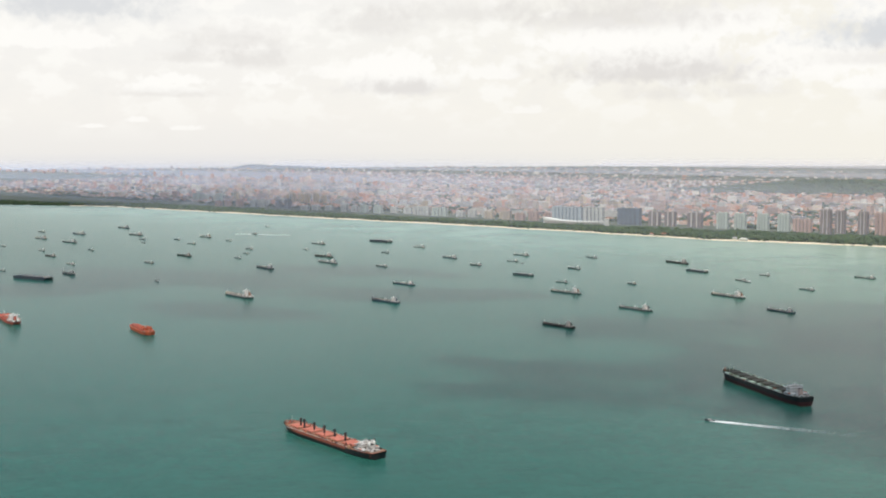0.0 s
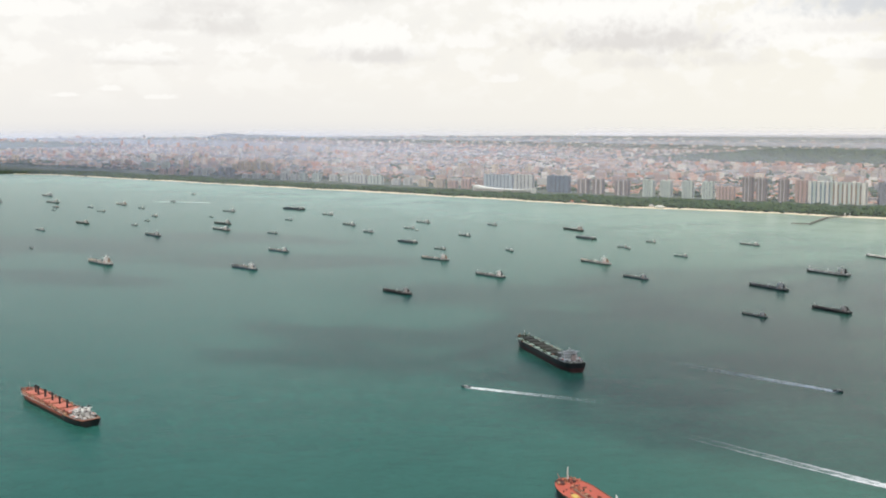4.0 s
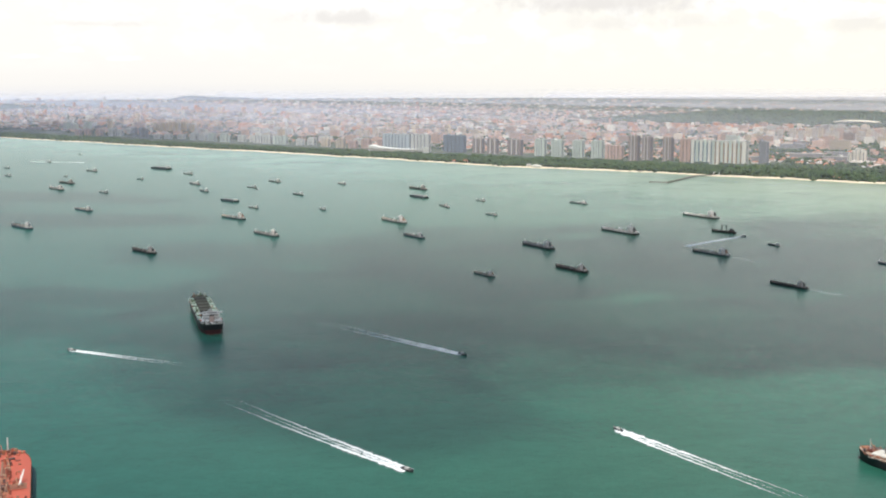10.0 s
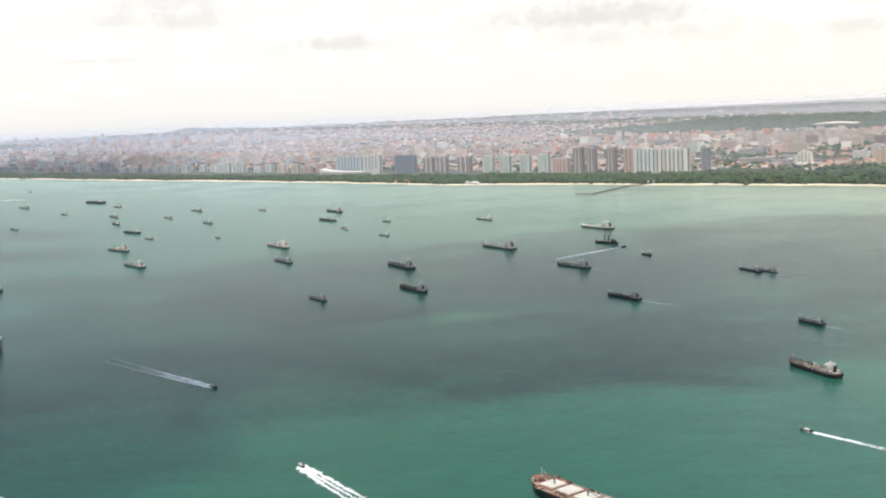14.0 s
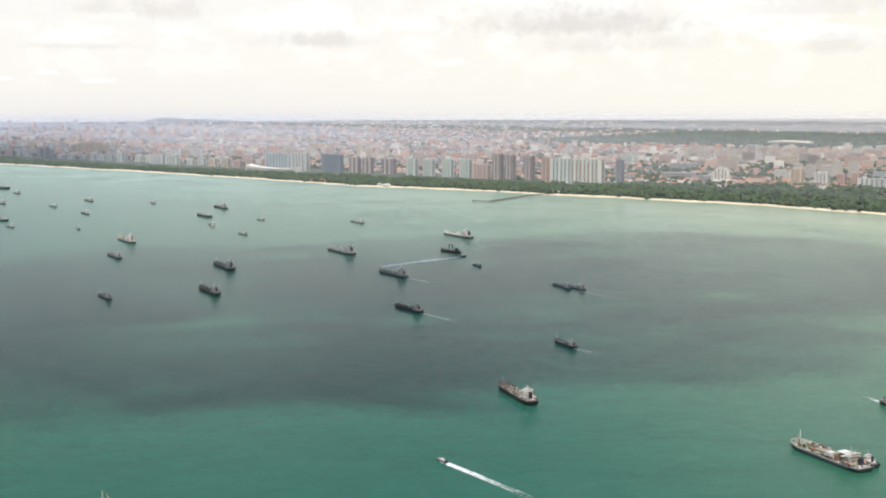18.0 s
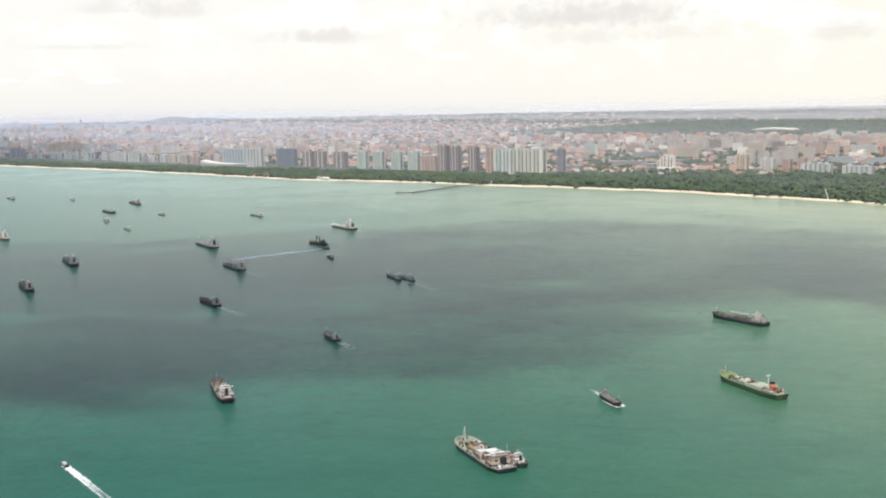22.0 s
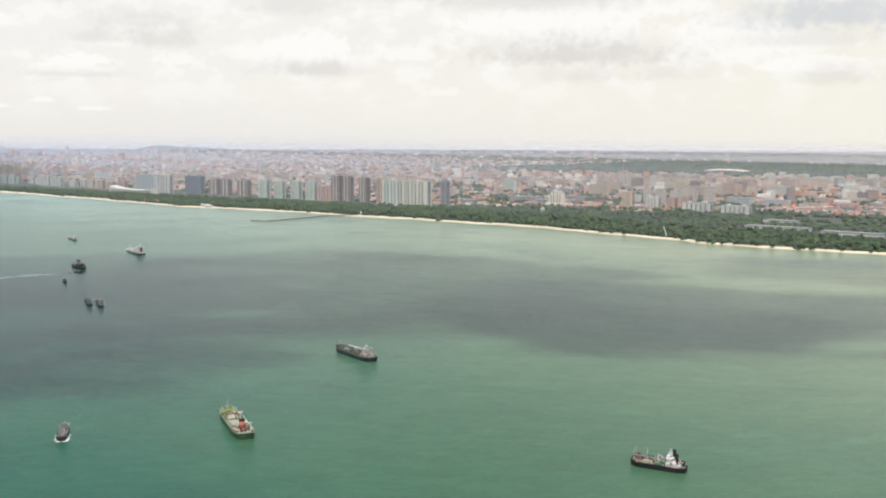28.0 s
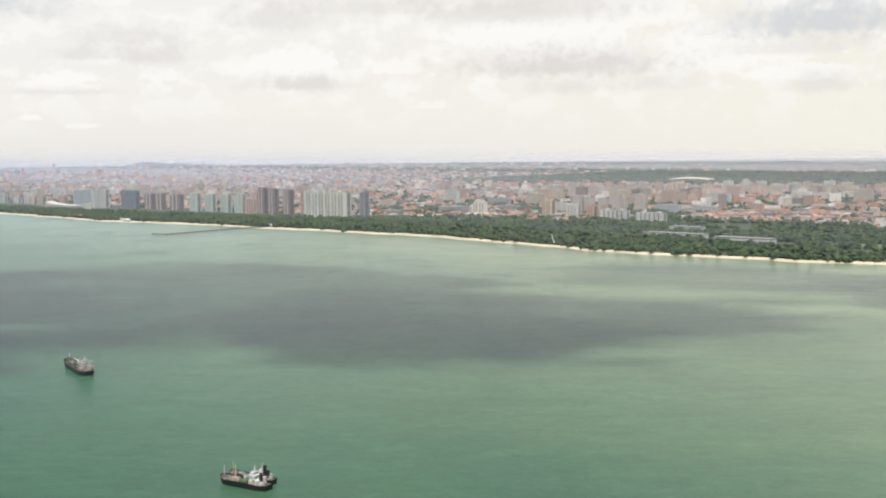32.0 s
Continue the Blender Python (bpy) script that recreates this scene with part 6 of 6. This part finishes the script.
for i in range(3200):
    u, v = rng.uniform(-3300, 2300), rng.uniform(1100, 4300)
    if noise.noise(Vector((u * 0.003, v * 0.006, 1))) < 0.05:
        continue
    spots.append((u, v, rng.uniform(9, 20), rng.uniform(2, 4)))
near_far = [s for s in spots if s[1] < 1830 and s[0] > -740 and s[2] < 9.45]
grove("airfield_woods", "dark green woods round the airfield", near_far, THIN, M["leaf"], 8)
kept = set(near_far)
spots = [s for s in spots if s not in kept]
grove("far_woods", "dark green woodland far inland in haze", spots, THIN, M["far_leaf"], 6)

# long hall with a pale curved roof by the far woods
hall = thing("hangar", "long hall with a pale curved cream roof", "hangar")
rows = []
for i in range(25):
    x = -36 + 3 * i
    z = 3.0 + 5.0 * (1 - (x / 36) ** 2) ** 0.6 if abs(x) < 36 else 3.0
    rows.append([(x, y, z * k) for y, k in ((-14, 0.55), (-9, 0.9), (0, 1.0), (9, 0.9), (14, 0.55))])
roof = sheet("roof", rows, surface("cream_roof_sheet", (0.74, 0.64, 0.48), (0.62, 0.55, 0.44), 0.2, 0.6))
roof.parent = hall
part("wall", block(0, 0, 0, 69, 24, 2.4), WALLS["pale"], hall)
stand(hall, -128, 1065, scale=(1, 1, 0.6))
hall.location.z += 7.0

# long white podium that curves up at both ends
pod = thing("podium_building", "long low white building that curves up at its ends", "building", "shore blocks")
rows = []
for i in range(25):
    a = -1 + i / 12
    rows.append([(40 * a, y - 5 * a * a, z) for y, z in ((-4, 0.0), (-4, 4.2 + 3.0 * abs(a) ** 2.6), (4, 4.6 + 3.2 * abs(a) ** 2.6), (4, 0.0))])
rows = [[(p[0], p[1], 0.0) for p in rows[0]], *rows, [(p[0], p[1], 0.0) for p in rows[-1]]]      # close both ends
wall = sheet("wall", rows, WALLS["pale"], False)
wall.parent = pod
for k in range(2):
    band = sheet("window_band", [[(40 * a * 0.97, -4.08 - 5 * a * a, z) for z in (1.6 + 1.5 * k, 2.3 + 1.5 * k)] for a in [-1 + i / 12 for i in range(25)]], WALLS["pane"], False)
    band.parent = pod
stand(pod, -219, 78)
# stepped white block of narrow wings
step = thing("stepped_apartment_block", "white apartment block of narrow stepped wings", "apartment building", "shore blocks")
for i, h in enumerate((9.5, 12.0, 14.2, 13.6, 12.2)):
    w = part("wing", block(-9.6 + 4.8 * i, 0.8 * (i % 2), 0, 3.5, 5, h, 0.97), WALLS["cream"], step)
    part("roof", block(-9.6 + 4.8 * i, 0.8 * (i % 2), h, 2.6, 4, 0.9, 0.6), WALLS["roof"], w)
    part("window_strip", block(-9.6 + 4.8 * i, 0.8 * (i % 2) - 2.5, 1, 0.9, 0.12, h - 2), WALLS["band"], w)
stand(step, 213, 202, 0, (0.66, 1, 1))
for i in range(4):
    t = thing("terrace_house", "low white terrace house with a pitched pale roof", "house", "small houses")
    part("wall", block(0, 0, 0, 5, 4, 3.4), WALLS["cream"], t)
    part("roof", block(0, 0, 3.4, 5.3, 4.3, 1.4, 0.25), WALLS["stripe"], t)
    stand(t, 215 + 5.8 * i, 190, 4)
# small pavilions and a white mast at the edge of the sand
for u, d, w, roof in ((13, 3.5, 9, "cream"), (-85, 4.5, 12, "tile"), (-72, 7.0, 7, "tile"), (4, 6.5, 6, "roof"), (172, 7, 5, "cream"), (262, 8, 7, "tile")):
    bp = thing("beach_pavilion", "low open-sided beach pavilion with a hipped roof", "pavilion", "beach pavilions")
    part("wall", block(0, 0, 0, w * 0.85, 2.6, 1.5), WALLS["pale"], bp)
    part("roof", block(0, 0, 1.5, w, 3.6, 1.1, 0.45), WALLS[roof], bp, "white roof" if roof == "cream" else "")
    stand(bp, u, shore(u) + d)
mast = thing("slanted_mast", "slanting white steel mast on the beach", "mast")
part("post", pipe((0, 0, 0), (-2.4, 0, 6.2), 0.32, 0.2), M["white"], mast)
part("base", block(0, 0, 0, 2.2, 1.6, 0.7, 0.8), M["white"], mast)
stand(mast, 432, shore(432) + 4)

# long low sheds and lawns in the park clearings
for u, d, w, dp, mt in ((455, 92, 40, 7, "roof"), (505, 84, 34, 7, "roof"), (430, 140, 22, 7, "roof")):
    sh = thing("park_pavilion", "long low pale building with a flat grey roof among trees", "building", "park buildings")
    part("wall", block(0, 0, 0, w, dp, 2.8), WALLS["pale"], sh)
    part("roof", block(0, 0, 2.8, w + 0.5, dp + 0.5, 0.25), WALLS["roof"], sh)
    for i in range(5):
        part("window", block(-w / 2 + w * (i + 0.5) / 5, -dp / 2 - 0.03, 0.6, w * 0.12, 0.08, 0.7), WALLS["band"], sh)
    stand(sh, u, shore(u) + d)
for u, d, w, dp in ((560, 95, 56, 14), (600, 60, 46, 14), (650, 85, 54, 16)):
    lw = sheet("lawn", [[place(u - w / 2 + w * i / 8, shore(u) + d - dp / 2 + dp * j / 3, land_z(u, shore(u) + d) + 0.06) for i in range(9)] for j in range(4)], M["lawn"])
    tagged(lw, "bright green mown lawn among park trees", "lawn", kind="structure")

# bent jetty on piles
jetty = thing("jetty", "long grey timber jetty with a bent outer arm", "jetty")
pts = [place(172, 27), place(166, 5), place(180, -61), place(167.5, -64)]
for a, b in zip(pts, pts[1:]):
    d = b - a
    ang = math.atan2(d.y, d.x)
    c = (a + b) / 2
    part("walkway", block(c.x, c.y, 0.75, d.length + 0.6, 1.3, 0.22, turn=ang), M["wood"], jetty)
    for s in (1, -1):
        part("rail", block(c.x - s * 0.6 * math.sin(ang), c.y + s * 0.6 * math.cos(ang), 0.97, d.length, 0.07, 0.3, turn=ang), M["wood"], jetty)
    n = max(2, int(d.length / 5))
    for i in range(n + 1):
        q = a + d * (i / n)
        part("jetty_post", pipe((q.x, q.y, -1.0), (q.x, q.y, 0.76), 0.2, 0.2, 6), M["wood"], jetty)
